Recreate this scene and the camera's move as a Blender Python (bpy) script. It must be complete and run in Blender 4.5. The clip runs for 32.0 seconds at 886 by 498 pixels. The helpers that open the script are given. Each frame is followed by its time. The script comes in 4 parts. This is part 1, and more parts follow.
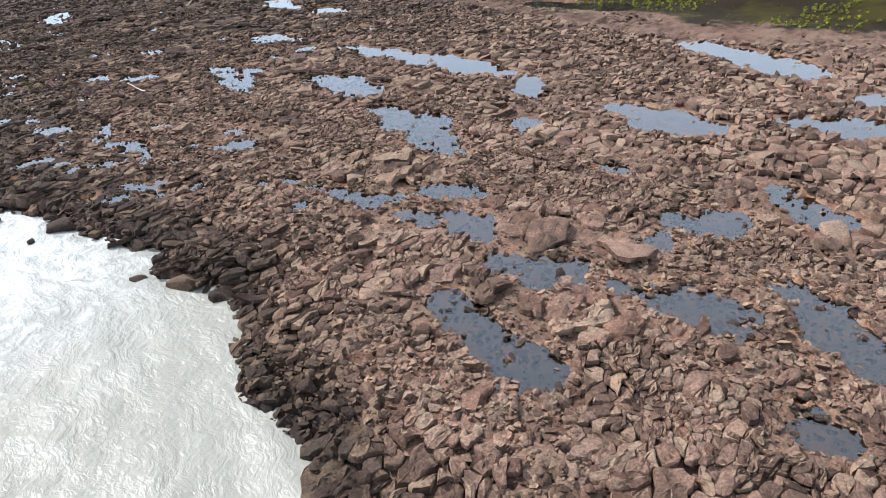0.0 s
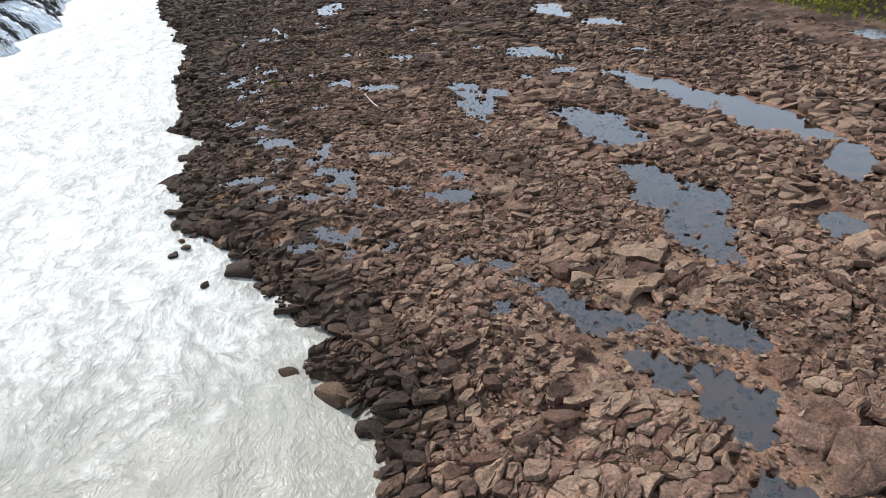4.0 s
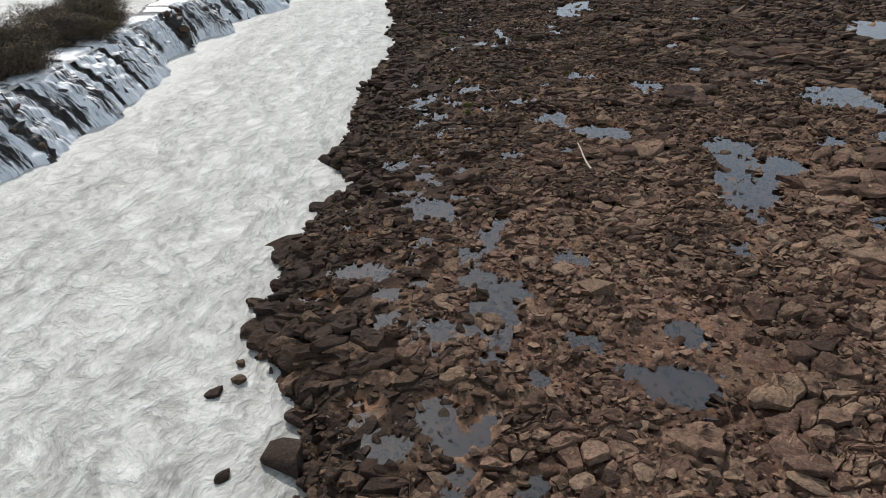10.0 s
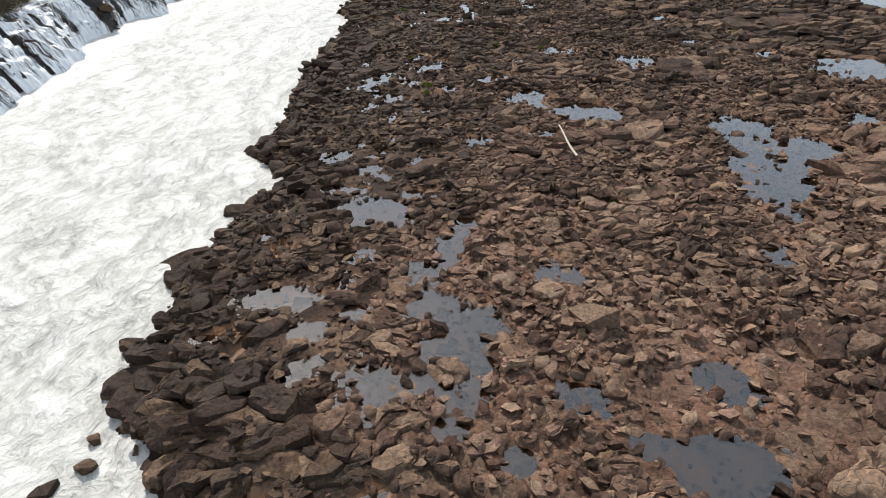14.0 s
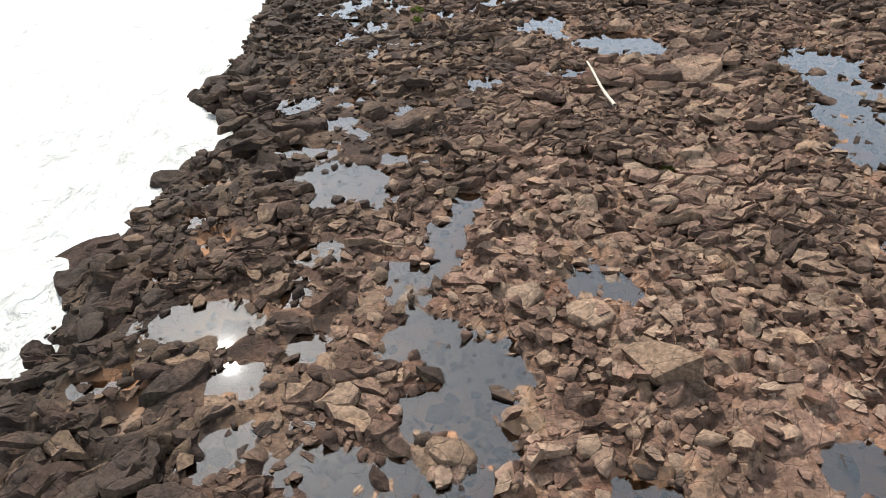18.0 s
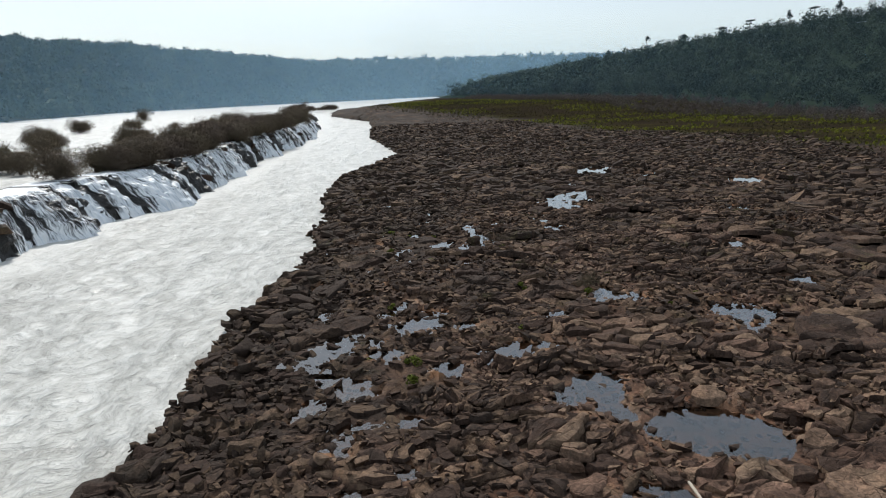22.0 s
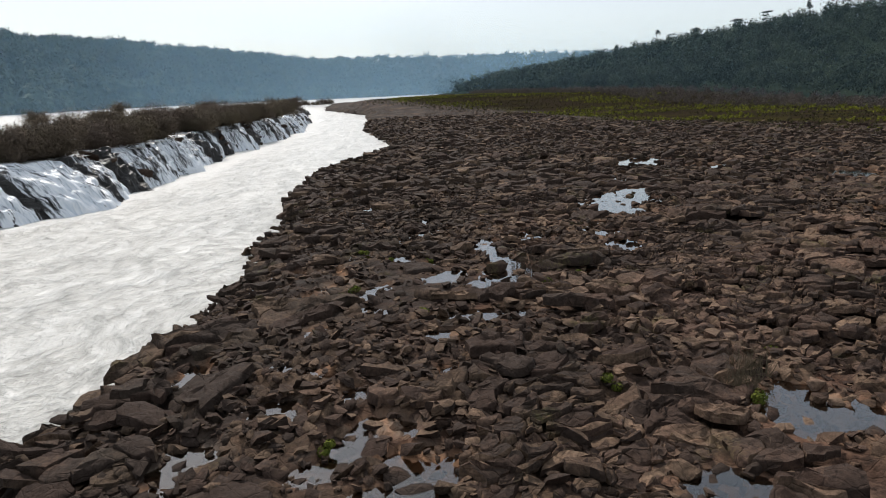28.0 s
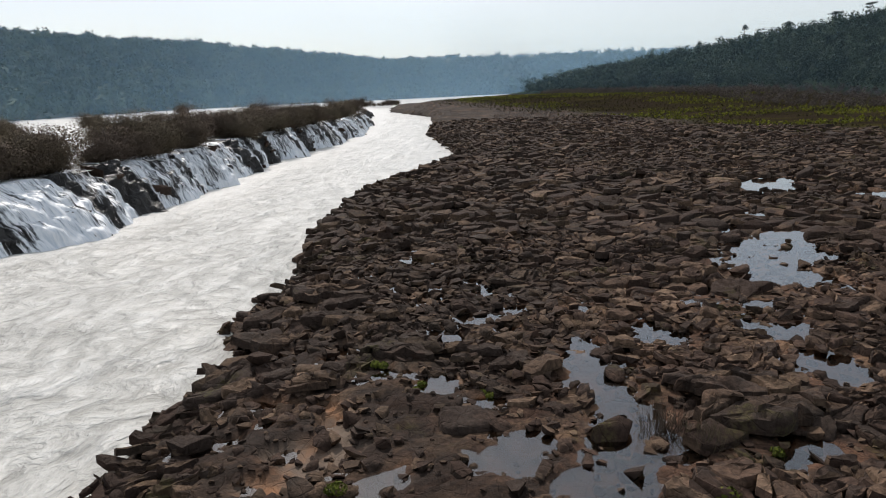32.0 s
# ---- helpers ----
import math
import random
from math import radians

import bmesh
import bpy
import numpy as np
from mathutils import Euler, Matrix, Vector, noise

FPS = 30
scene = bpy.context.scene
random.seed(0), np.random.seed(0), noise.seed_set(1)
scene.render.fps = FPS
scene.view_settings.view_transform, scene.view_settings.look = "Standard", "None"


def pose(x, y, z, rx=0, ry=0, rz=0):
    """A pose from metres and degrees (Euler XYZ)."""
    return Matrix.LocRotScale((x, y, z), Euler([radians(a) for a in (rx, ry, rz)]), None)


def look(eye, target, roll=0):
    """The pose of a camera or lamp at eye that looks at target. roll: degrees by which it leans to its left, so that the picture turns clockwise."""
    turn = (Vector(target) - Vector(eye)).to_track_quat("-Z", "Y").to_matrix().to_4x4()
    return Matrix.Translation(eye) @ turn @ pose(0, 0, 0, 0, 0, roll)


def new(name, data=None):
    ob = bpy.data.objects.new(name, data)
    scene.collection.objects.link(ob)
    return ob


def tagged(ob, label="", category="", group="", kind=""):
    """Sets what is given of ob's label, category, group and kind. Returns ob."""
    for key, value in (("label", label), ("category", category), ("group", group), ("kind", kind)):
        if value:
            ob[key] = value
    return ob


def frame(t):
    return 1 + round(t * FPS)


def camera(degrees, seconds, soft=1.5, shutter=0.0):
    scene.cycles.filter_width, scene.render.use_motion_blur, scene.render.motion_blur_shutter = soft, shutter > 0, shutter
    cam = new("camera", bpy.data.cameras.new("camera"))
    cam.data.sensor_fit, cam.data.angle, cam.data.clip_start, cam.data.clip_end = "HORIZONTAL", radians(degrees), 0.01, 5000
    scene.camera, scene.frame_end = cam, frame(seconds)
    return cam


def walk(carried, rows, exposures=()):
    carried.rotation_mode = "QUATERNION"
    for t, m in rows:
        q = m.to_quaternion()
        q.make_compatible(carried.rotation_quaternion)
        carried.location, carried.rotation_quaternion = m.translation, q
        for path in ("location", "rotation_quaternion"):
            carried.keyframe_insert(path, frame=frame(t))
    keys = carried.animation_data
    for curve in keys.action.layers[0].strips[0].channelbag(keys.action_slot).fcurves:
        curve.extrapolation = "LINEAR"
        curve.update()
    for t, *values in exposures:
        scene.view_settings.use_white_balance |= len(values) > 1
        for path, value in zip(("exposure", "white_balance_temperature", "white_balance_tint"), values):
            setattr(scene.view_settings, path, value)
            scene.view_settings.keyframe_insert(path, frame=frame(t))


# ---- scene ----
from mathutils.kdtree import KDTree

# ------------------------------------------------------------------ camera
cam = camera(66.37, 32.0, 1.1)
# seconds, place, heading to the left of +y, pitch, lean
ROWS = [
    (0.0, 1.89, -97.28, 24.58, -37.43, -29.28, -1.18),
    (0.5, 3.02, -95.47, 24.63, -33.66, -29.31, -1.22),
    (1.0, 4.27, -93.74, 24.68, -27.54, -29.33, -1.42),
    (1.5, 5.53, -92.06, 24.70, -24.30, -29.32, -1.40),
    (2.0, 6.75, -90.24, 24.72, -22.43, -29.38, -1.39),
    (2.5, 7.90, -88.40, 24.74, -19.93, -29.39, -1.42),
    (3.0, 8.99, -86.49, 24.80, -17.65, -29.46, -1.48),
    (3.5, 9.97, -84.54, 24.85, -15.99, -29.52, -1.41),
    (5.5, 13.46, -76.39, 25.23, -11.89, -29.88, -1.19),
    (6.0, 14.16, -74.23, 25.26, -8.79, -29.93, -1.24),
    (6.5, 14.86, -72.04, 25.30, -6.34, -29.97, -1.29),
    (7.0, 15.50, -69.84, 25.32, -5.22, -30.01, -1.24),
    (7.5, 15.95, -67.57, 25.07, -2.98, -29.95, -1.30),
    (8.0, 16.42, -65.34, 24.63, 0.84, -30.05, -1.47),
    (8.5, 16.88, -63.11, 24.12, 2.28, -30.15, -1.45),
    (9.0, 17.14, -60.91, 23.50, 2.78, -30.17, -1.37),
    (9.5, 17.38, -58.97, 22.93, 3.73, -30.17, -1.39),
    (10.0, 17.52, -57.25, 22.34, 6.19, -30.13, -1.58),
    (10.5, 17.65, -55.69, 21.78, 8.54, -30.19, -1.73),
    (11.0, 17.90, -54.24, 21.16, 7.00, -30.30, -1.64),
    (11.5, 17.86, -52.90, 20.57, 4.20, -30.44, -1.32),
    (12.0, 17.83, -51.69, 19.97, 3.42, -30.45, -1.28),
    (12.5, 17.86, -50.49, 19.36, 3.47, -30.46, -1.27),
    (13.0, 17.91, -49.35, 18.78, 3.58, -30.52, -1.39),
    (13.5, 17.96, -48.26, 18.20, 3.72, -30.53, -1.57),
    (14.0, 18.03, -47.21, 17.60, 3.87, -30.53, -1.71),
    (14.5, 18.01, -46.20, 17.03, 3.89, -30.56, -1.74),
    (16.5, 17.88, -41.88, 14.56, 4.02, -30.55, -2.15),
    (17.0, 17.81, -40.57, 14.42, 3.96, -30.51, -2.14),
    (17.5, 17.73, -39.16, 14.35, 3.93, -32.70, -2.06),
    (18.0, 17.62, -37.51, 14.45, 3.92, -36.16, -2.02),
    (18.5, 17.55, -35.70, 14.45, 3.81, -32.64, -2.03),
    (19.0, 17.43, -33.83, 14.34, 3.60, -27.61, -1.96),
    (19.5, 17.37, -31.90, 14.36, 3.53, -22.75, -1.89),
    (20.0, 17.21, -29.94, 14.30, 3.37, -17.71, -1.80),
    (20.5, 17.01, -27.88, 14.14, 3.23, -14.76, -1.69),
    (21.0, 16.83, -25.75, 14.04, 3.20, -13.57, -1.65),
    (21.5, 16.69, -23.67, 13.86, 3.17, -13.26, -1.58),
    (22.0, 16.61, -21.63, 13.51, 3.23, -13.29, -1.59),
    (22.5, 16.49, -19.48, 12.93, 3.24, -13.30, -1.50),
    (23.0, 16.32, -17.40, 12.38, 3.24, -13.30, -1.46),
    (23.5, 16.17, -15.26, 11.75, 3.28, -13.31, -1.52),
    (24.0, 16.04, -13.20, 11.19, 3.28, -13.34, -1.50),
    (24.5, 15.95, -11.26, 10.63, 3.31, -13.30, -1.52),
    (26.5, 15.69, -3.54, 9.77, 3.46, -13.24, -1.75),
    (27.0, 15.58, -1.47, 9.71, 3.48, -13.26, -1.77),
    (27.5, 15.47, 0.61, 9.67, 3.48, -13.26, -1.79),
    (28.0, 15.32, 2.70, 9.65, 3.46, -13.27, -1.73),
    (28.5, 15.22, 4.80, 9.63, 3.48, -13.26, -1.82),
    (29.0, 15.14, 6.88, 9.69, 3.51, -13.28, -1.82),
    (29.5, 15.00, 9.05, 9.72, 3.96, -13.26, -1.75),
    (30.0, 14.91, 11.22, 9.77, 5.37, -13.23, -1.91),
    (30.5, 14.78, 13.32, 9.81, 8.58, -13.13, -2.01),
    (31.0, 14.70, 15.62, 9.82, 9.33, -13.10, -2.01),
    (31.5, 14.50, 17.87, 9.83, 9.32, -13.14, -1.95),
    (32.0, 14.30, 20.09, 9.84, 9.31, -13.12, -1.92),
]


def eye_row(t, x, y, z, yaw, pitch, lean):
    a, b = radians(yaw), radians(pitch)
    ahead = Vector((-math.sin(a) * math.cos(b), math.cos(a) * math.cos(b), math.sin(b)))
    e = Vector((x, y, z))
    return t, look(e, e + ahead * 10, lean)


EXPOSURES = [(0.0, 0.90, 6000, 10), (3.0, 0.57, 6080, 10), (6.0, 0.48, 6450, 10), (9.0, -0.20, 6500, 10), (12.0, -0.05, 6500, 10), (14.5, 0.45, 6600, 10), (17.0, 0.74, 6550, 9), (18.2, 0.95, 6500, 8), (19.0, 0.80, 6450, 8), (20.5, 0.32, 6300, 8), (22.0, -0.15, 6400, 8), (28.0, -0.10, 6650, 11), (32.0, -0.20, 6680, 12)]
walk(cam, [eye_row(*r) for r in ROWS], EXPOSURES)

# ------------------------------------------------------------------ light
SUN_AZ, SUN_EL = -28.0, 42.0   # degrees from +y towards +x, and up
world = bpy.data.worlds.new("sky")
scene.world = world
world.use_nodes = True
wn = world.node_tree.nodes
sky = wn.new("ShaderNodeTexSky")
sky.sky_type = "NISHITA"
sky.sun_disc = False
sky.sun_elevation = radians(SUN_EL)
sky.sun_rotation = radians(SUN_AZ)
sky.air_density, sky.dust_density, sky.ozone_density = 1.0, 1.6, 3.0
veil = wn.new("ShaderNodeMix")
veil.data_type = "RGBA"
veil.inputs[0].default_value = 0.50
veil.inputs[7].default_value = (8.0, 8.7, 9.1, 1.0)   # thin high cloud all over the sky
world.node_tree.links.new(sky.outputs[0], veil.inputs[6])
world.node_tree.links.new(veil.outputs[2], wn["Background"].inputs[0])
wn["Background"].inputs[1].default_value = 0.13
sun_data = bpy.data.lights.new("sun", "SUN")
sun_data.energy, sun_data.angle, sun_data.color = 4.1, radians(0.6), (1.0, 0.96, 0.91)
sun = new("sun", sun_data)
sd = Vector((math.sin(radians(SUN_AZ)) * math.cos(radians(SUN_EL)), math.cos(radians(SUN_AZ)) * math.cos(radians(SUN_EL)), math.sin(radians(SUN_EL))))
sun.matrix_world = look(sd * 300, (0, 0, 0))


# ------------------------------------------------------------------ materials
class Nodes:
    """A small writer of node materials."""

    def __init__(self, name):
        self.mat = bpy.data.materials.new(name)
        self.mat.use_nodes = True
        self.t = self.mat.node_tree
        self.bsdf = self.t.nodes["Principled BSDF"]
        self.out = self.t.nodes["Material Output"]

    def n(self, kind, **values):
        node = self.t.nodes.new("ShaderNode" + kind)
        for key, v in values.items():
            if key in ("operation", "blend_type", "data_type", "feature", "attribute_name", "attribute_type", "distance", "clamp"):
                if key == "operation":
                    node.operation = v
                elif key == "blend_type":
                    node.blend_type = v
                elif key == "data_type":
                    node.data_type = v
                elif key == "feature":
                    node.feature = v
                elif key == "distance":
                    node.distance = v
                elif key == "attribute_name":
                    node.attribute_name = v
            else:
                socket = node.inputs[int(key[1:])] if key[0] == "i" and key[1:].isdigit() else node.inputs[key]
                if hasattr(v, "is_output"):
                    self.t.links.new(v, socket)
                else:
                    socket.default_value = v
        return node

    def set(self, socket, v):
        s = self.bsdf.inputs[socket]
        if hasattr(v, "is_output"):
            self.t.links.new(v, s)
        else:
            s.default_value = v
        return self

    def where(self):
        return self.n("NewGeometry").outputs["Position"]

    def scaled(self, vec, sx, sy, sz):
        return self.n("VectorMath", operation="MULTIPLY", i0=vec, i1=(sx, sy, sz)).outputs[0]

    def noise(self, vec, scale, detail=4.0, rough=0.6):
        return self.n("TexNoise", Vector=vec, Scale=scale, Detail=detail, Roughness=rough).outputs[0]

    def mix(self, fac, a, b, blend="MIX"):
        node = self.n("Mix", data_type="RGBA", blend_type=blend)
        for i, v in ((0, fac), (6, a), (7, b)):
            if hasattr(v, "is_output"):
                self.t.links.new(v, node.inputs[i])
            else:
                node.inputs[i].default_value = (*v, 1.0) if isinstance(v, tuple) and len(v) == 3 else v
        return node.outputs[2]

    def ramp(self, v, lo, hi):
        node = self.n("MapRange", i0=v, i1=lo, i2=hi)
        return node.outputs[0]

    def math(self, op, a, b=0.0):
        return self.n("Math", operation=op, i0=a, i1=b).outputs[0]

    def attr(self, name):
        return self.n("Attribute", attribute_name=name).outputs["Fac"]

    def bump(self, height, strength, dist):
        return self.n("Bump", Strength=strength, Distance=dist, Height=height).outputs[0]


DARK, MID, TAN, RUST = (0.0465, 0.0335, 0.027), (0.134, 0.082, 0.060), (0.250, 0.162, 0.126), (0.310, 0.172, 0.112)


def rock_colour(m, rand, rust, rim):
    """Basalt: charcoal where the flood scours it and, for backlit shade, in the north; brown inland, iron-stained round
    the pools; lichen and silt in patches.
    """
    p = m.where()
    big, mid, fine = m.noise(p, 0.14, 3), m.noise(p, 0.75, 5, 0.65), m.noise(p, 6.0, 6, 0.7)
    inland = m.math("ADD", rust, m.math("MULTIPLY", m.math("SUBTRACT", big, 0.5), 1.1))
    inland = m.math("ADD", inland, m.math("MULTIPLY", m.math("SUBTRACT", rand, 0.5), 0.75))
    inland = m.math("ADD", inland, m.math("MULTIPLY", m.math("SUBTRACT", mid, 0.5), 0.8))
    c = m.mix(m.ramp(inland, 0.05, 0.50), DARK, MID)
    c = m.mix(m.ramp(inland, 0.40, 0.95), c, TAN)
    red = m.math("ADD", m.math("MULTIPLY", m.ramp(mid, 0.50, 0.66), m.ramp(inland, 0.45, 0.9)), m.math("MULTIPLY", rim, m.ramp(mid, 0.38, 0.58)))
    c = m.mix(m.n("Clamp", i0=m.math("MULTIPLY", red, 0.55)).outputs[0], c, RUST)
    c = m.mix(m.ramp(fine, 0.38, 0.66), m.mix(1.0, c, (0.66, 0.65, 0.64), "MULTIPLY"), m.mix(1.0, c, (1.30, 1.28, 1.25), "MULTIPLY"))
    spots = m.ramp(m.noise(p, 2.6, 6, 0.7), 0.58, 0.72)
    c = m.mix(m.math("MULTIPLY", spots, 0.4), c, (0.045, 0.039, 0.036))
    c = m.mix(m.math("MULTIPLY", m.ramp(rand, 0.50, 0.85), 0.75), c, m.mix(1.0, c, (0.93, 1.03, 0.93), "MULTIPLY"))
    c = m.mix(m.math("MULTIPLY", m.ramp(rand, 0.35, 0.05), 0.6), c, m.mix(1.0, c, (1.16, 0.97, 0.90), "MULTIPLY"))
    north = m.ramp(m.n("SeparateXYZ", Vector=p).outputs[1], 5.0, 30.0)
    moss = m.math("MULTIPLY", m.ramp(m.noise(p, 0.33, 5, 0.65), 0.60, 0.68), m.math("MULTIPLY", m.ramp(fine, 0.40, 0.60), m.math("ADD", m.math("MULTIPLY", north, 0.42), 0.12)))
    c = m.mix(moss, c, (0.085, 0.082, 0.022))
    return c, fine, mid


def rock_material(name, source):
    m = Nodes(name)
    rim = 0.0
    if source == "ground":
        rand, rust, rim = m.attr("cell"), m.math("MULTIPLY", m.attr("inland"), 0.74), m.attr("rim")
    elif source == "piece":
        rand, rust = m.n("ObjectInfo").outputs["Random"], m.math("MULTIPLY", m.attr("inland"), 0.55)
    elif source == "island":
        rand, rust = m.n("NewGeometry").outputs["Random Per Island"], m.math("MULTIPLY", m.attr("inland"), 0.55)
    else:
        rand = m.n("ObjectInfo").outputs["Random"]
        rust = m.math("MULTIPLY", m.ramp(m.n("SeparateXYZ", Vector=m.where()).outputs[0], 6.0, 40.0), 0.40)
    c, fine, mid = rock_colour(m, rand, rust, rim)
    p = m.where()
    if source == "ground":
        g = m.mix(m.ramp(m.noise(m.scaled(p, 0.7, 1.0, 1.0), 0.085, 9), 0.46, 0.60), (0.034, 0.027, 0.019), (0.060, 0.052, 0.019))
        g = m.mix(m.ramp(m.noise(p, 0.05, 3), 0.50, 0.62), g, (0.042, 0.032, 0.023))
        c = m.mix(m.ramp(m.math("ADD", m.attr("grass"), m.math("MULTIPLY", m.math("SUBTRACT", m.noise(p, 0.25, 4), 0.5), 0.9)), 0.42, 0.62), c, g)
        c = m.mix(1.0, c, (0.66, 0.65, 0.64), "MULTIPLY")   # whole ground darkened, to deepen the shade between slabs
        c = m.mix(m.math("MULTIPLY", m.attr("silt"), 0.75), c, m.mix(m.ramp(m.noise(p, 0.5, 4), 0.42, 0.60), (0.20, 0.150, 0.115), (0.36, 0.185, 0.100)))
        c = m.mix(m.attr("wood"), c, (0.026, 0.036, 0.024))
    rough = m.n("MapRange", i0=mid, i1=0.2, i2=0.8, i3=0.70, i4=0.92).outputs[0]
    m.set("Base Color", c).set("Roughness", rough).set("Specular IOR Level", m.math("MULTIPLY", m.math("SUBTRACT", 1.0, m.attr("grass")), 0.07) if source == "ground" else 0.07)
    h = m.math("ADD", m.noise(p, 2.4, 7, 0.7), m.math("MULTIPLY", fine, 0.35))
    joint = m.n("TexVoronoi", feature="DISTANCE_TO_EDGE", Vector=m.n("VectorMath", operation="ADD", i0=p, i1=m.scaled(m.n("TexNoise", Vector=p, Scale=1.3, Detail=3.0).outputs[1], 0.5, 0.5, 0.5)).outputs[0], Scale=1.5)
    h = m.math("ADD", h, m.math("MULTIPLY", m.ramp(joint.outputs[0], 0.0, 0.05), 0.20))
    m.set("Normal", m.bump(h, 0.90, 0.16))
    return m.mat


def pool_material():
    m = Nodes("pool_water")
    p = m.where()
    ripple = m.bump(m.noise(m.scaled(p, 1, 1, 1), 2.2, 3), 0.025, 0.05)
    fres = m.n("Fresnel", IOR=1.85, Normal=ripple).outputs[0]
    gloss = m.n("BsdfGlossy", Color=(1, 1, 1, 1), Roughness=0.02, Normal=ripple).outputs[0]
    clear = m.n("BsdfTransparent", Color=(0.84, 0.76, 0.68, 1)).outputs[0]
    mix = m.n("MixShader", i0=fres, i1=clear, i2=gloss)
    m.t.links.new(mix.outputs[0], m.out.inputs[0])
    return m.mat


def river_material(name, flow):
    """Silty white water: boils, swirls and foam drawn out along the current over pale grey-green water."""
    m = Nodes(name)
    p = m.where()
    turn = m.scaled(m.n("TexNoise", Vector=p, Scale=0.10, Detail=3.0).outputs[1], 7.0, 7.0, 0.0)
    curl = m.scaled(m.n("TexNoise", Vector=p, Scale=0.55, Detail=3.0).outputs[1], 1.8, 1.8, 0.0)
    warp = m.n("VectorMath", operation="ADD", i0=m.n("VectorMath", operation="ADD", i0=p, i1=turn).outputs[0], i1=curl).outputs[0]
    streak = m.noise(m.scaled(warp, 1.0, flow, 1.0), 0.50, 7, 0.66)
    fleck = m.noise(m.scaled(warp, 1.0, flow * 1.8, 1.0), 1.25, 5, 0.62)
    wave = m.noise(m.scaled(p, 1.0, 0.6, 1.0), 2.8, 3, 0.55)
    rapid = m.n("MapRange", i0=m.attr("foam"), i1=-0.7, i2=0.15, i3=0.30, i4=1.0).outputs[0]   # calm above, broken below
    swirl = m.math("ADD", m.math("MULTIPLY", m.ramp(streak, 0.42, 0.68), 0.60), m.math("MULTIPLY", m.ramp(fleck, 0.44, 0.66), 0.45))
    foam = m.n("Clamp", i0=m.math("ADD", m.attr("foam"), m.math("MULTIPLY", swirl, rapid))).outputs[0]
    body = m.mix(m.ramp(fleck, 0.35, 0.65), (0.23, 0.224, 0.200), (0.37, 0.363, 0.330))
    body = m.mix(m.ramp(m.attr("foam"), 0.0, -0.5), body, m.mix(m.ramp(streak, 0.35, 0.65), (0.215, 0.204, 0.168), (0.250, 0.239, 0.202)))
    m.set("Base Color", m.mix(foam, body, (0.58, 0.572, 0.542)))
    m.set("Roughness", m.n("MapRange", i0=foam, i1=0.0, i2=1.0, i3=0.30, i4=0.42).outputs[0])
    m.bsdf.inputs["IOR"].default_value = 1.33
    m.set("Specular IOR Level", 0.34)
    h = m.math("ADD", m.math("ADD", streak, m.math("MULTIPLY", fleck, 0.5)), m.math("MULTIPLY", wave, 0.22))
    m.set("Normal", m.bump(h, m.n("MapRange", i0=rapid, i1=0.3, i2=1.0, i3=0.5, i4=1.0).outputs[0], 0.60))
    return m.mat


def fall_material():
    """Falling water in strands, with gaps that show the ledge."""
    m = Nodes("falling_water")
    p = m.where()
    strand = m.noise(m.scaled(p, 0.45, 4.4, 0.40), 1.0, 7, 0.70)
    # bluish shade between the white strands is put into the colour
    m.set("Base Color", m.mix(m.ramp(strand, 0.36, 0.60), (0.60, 0.66, 0.72), (0.93, 0.94, 0.95)))
    m.set("Roughness", 0.45)
    m.set("Normal", m.bump(strand, 0.6, 0.15))
    glowing = m.n("BsdfTranslucent", Color=(0.90, 0.92, 0.94, 1)).outputs[0]
    thick = m.n("MixShader", i0=0.12, i1=m.bsdf.outputs[0], i2=glowing).outputs[0]
    gap = m.n("BsdfTransparent").outputs[0]
    mix = m.n("MixShader", i0=m.ramp(m.math("ADD", strand, m.attr("foam")), 0.42, 0.57), i1=gap, i2=thick)
    m.t.links.new(mix.outputs[0], m.out.inputs[0])
    return m.mat


def leaf_material(name, a, b, dry=None, treewise=False):
    m = Nodes(name)
    g = m.n("NewGeometry")
    r = m.n("ObjectInfo").outputs["Random"]
    isl = g.outputs["Random Per Island"]
    c = m.mix(m.math("ADD", m.math("MULTIPLY", isl, 0.15), m.math("MULTIPLY", m.attr("tint"), 0.85)) if treewise else isl, a, b)
    c = m.mix(m.math("MULTIPLY", m.noise(g.outputs["Position"], 0.07, 3), 0.9), c, m.mix(1.0, c, (0.75, 0.8, 0.82), "MULTIPLY"))
    if dry:
        c = m.mix(m.math("MULTIPLY", r, 0.6), c, dry)
    m.set("Base Color", c).set("Roughness", 0.8).set("Specular IOR Level", 0.05)
    return m.mat


def bark_material(name, a, b):
    m = Nodes(name)
    p = m.where()
    f = m.noise(m.scaled(p, 6, 6, 1.2), 2.0, 5)
    m.set("Base Color", m.mix(f, a, b)).set("Roughness", 0.85)
    m.set("Normal", m.bump(f, 0.6, 0.05))
    return m.mat


GROUND = rock_material("basalt_shelf", "ground")
ROCK = rock_material("basalt_boulder", "object")
RUBBLE = rock_material("basalt_rubble", "island")
SLAB = rock_material("basalt_slab", "piece")


def ledge_material():
    m = Nodes("wet_ledge")
    p = m.where()
    f = m.noise(p, 1.6, 6, 0.7)
    m.set("Base Color", m.mix(f, (0.014, 0.014, 0.015), (0.060, 0.055, 0.050))).set("Roughness", 0.42)
    m.set("Normal", m.bump(m.math("ADD", f, m.math("MULTIPLY", m.noise(p, 0.9, 3), 1.2)), 1.0, 0.5))
    return m.mat


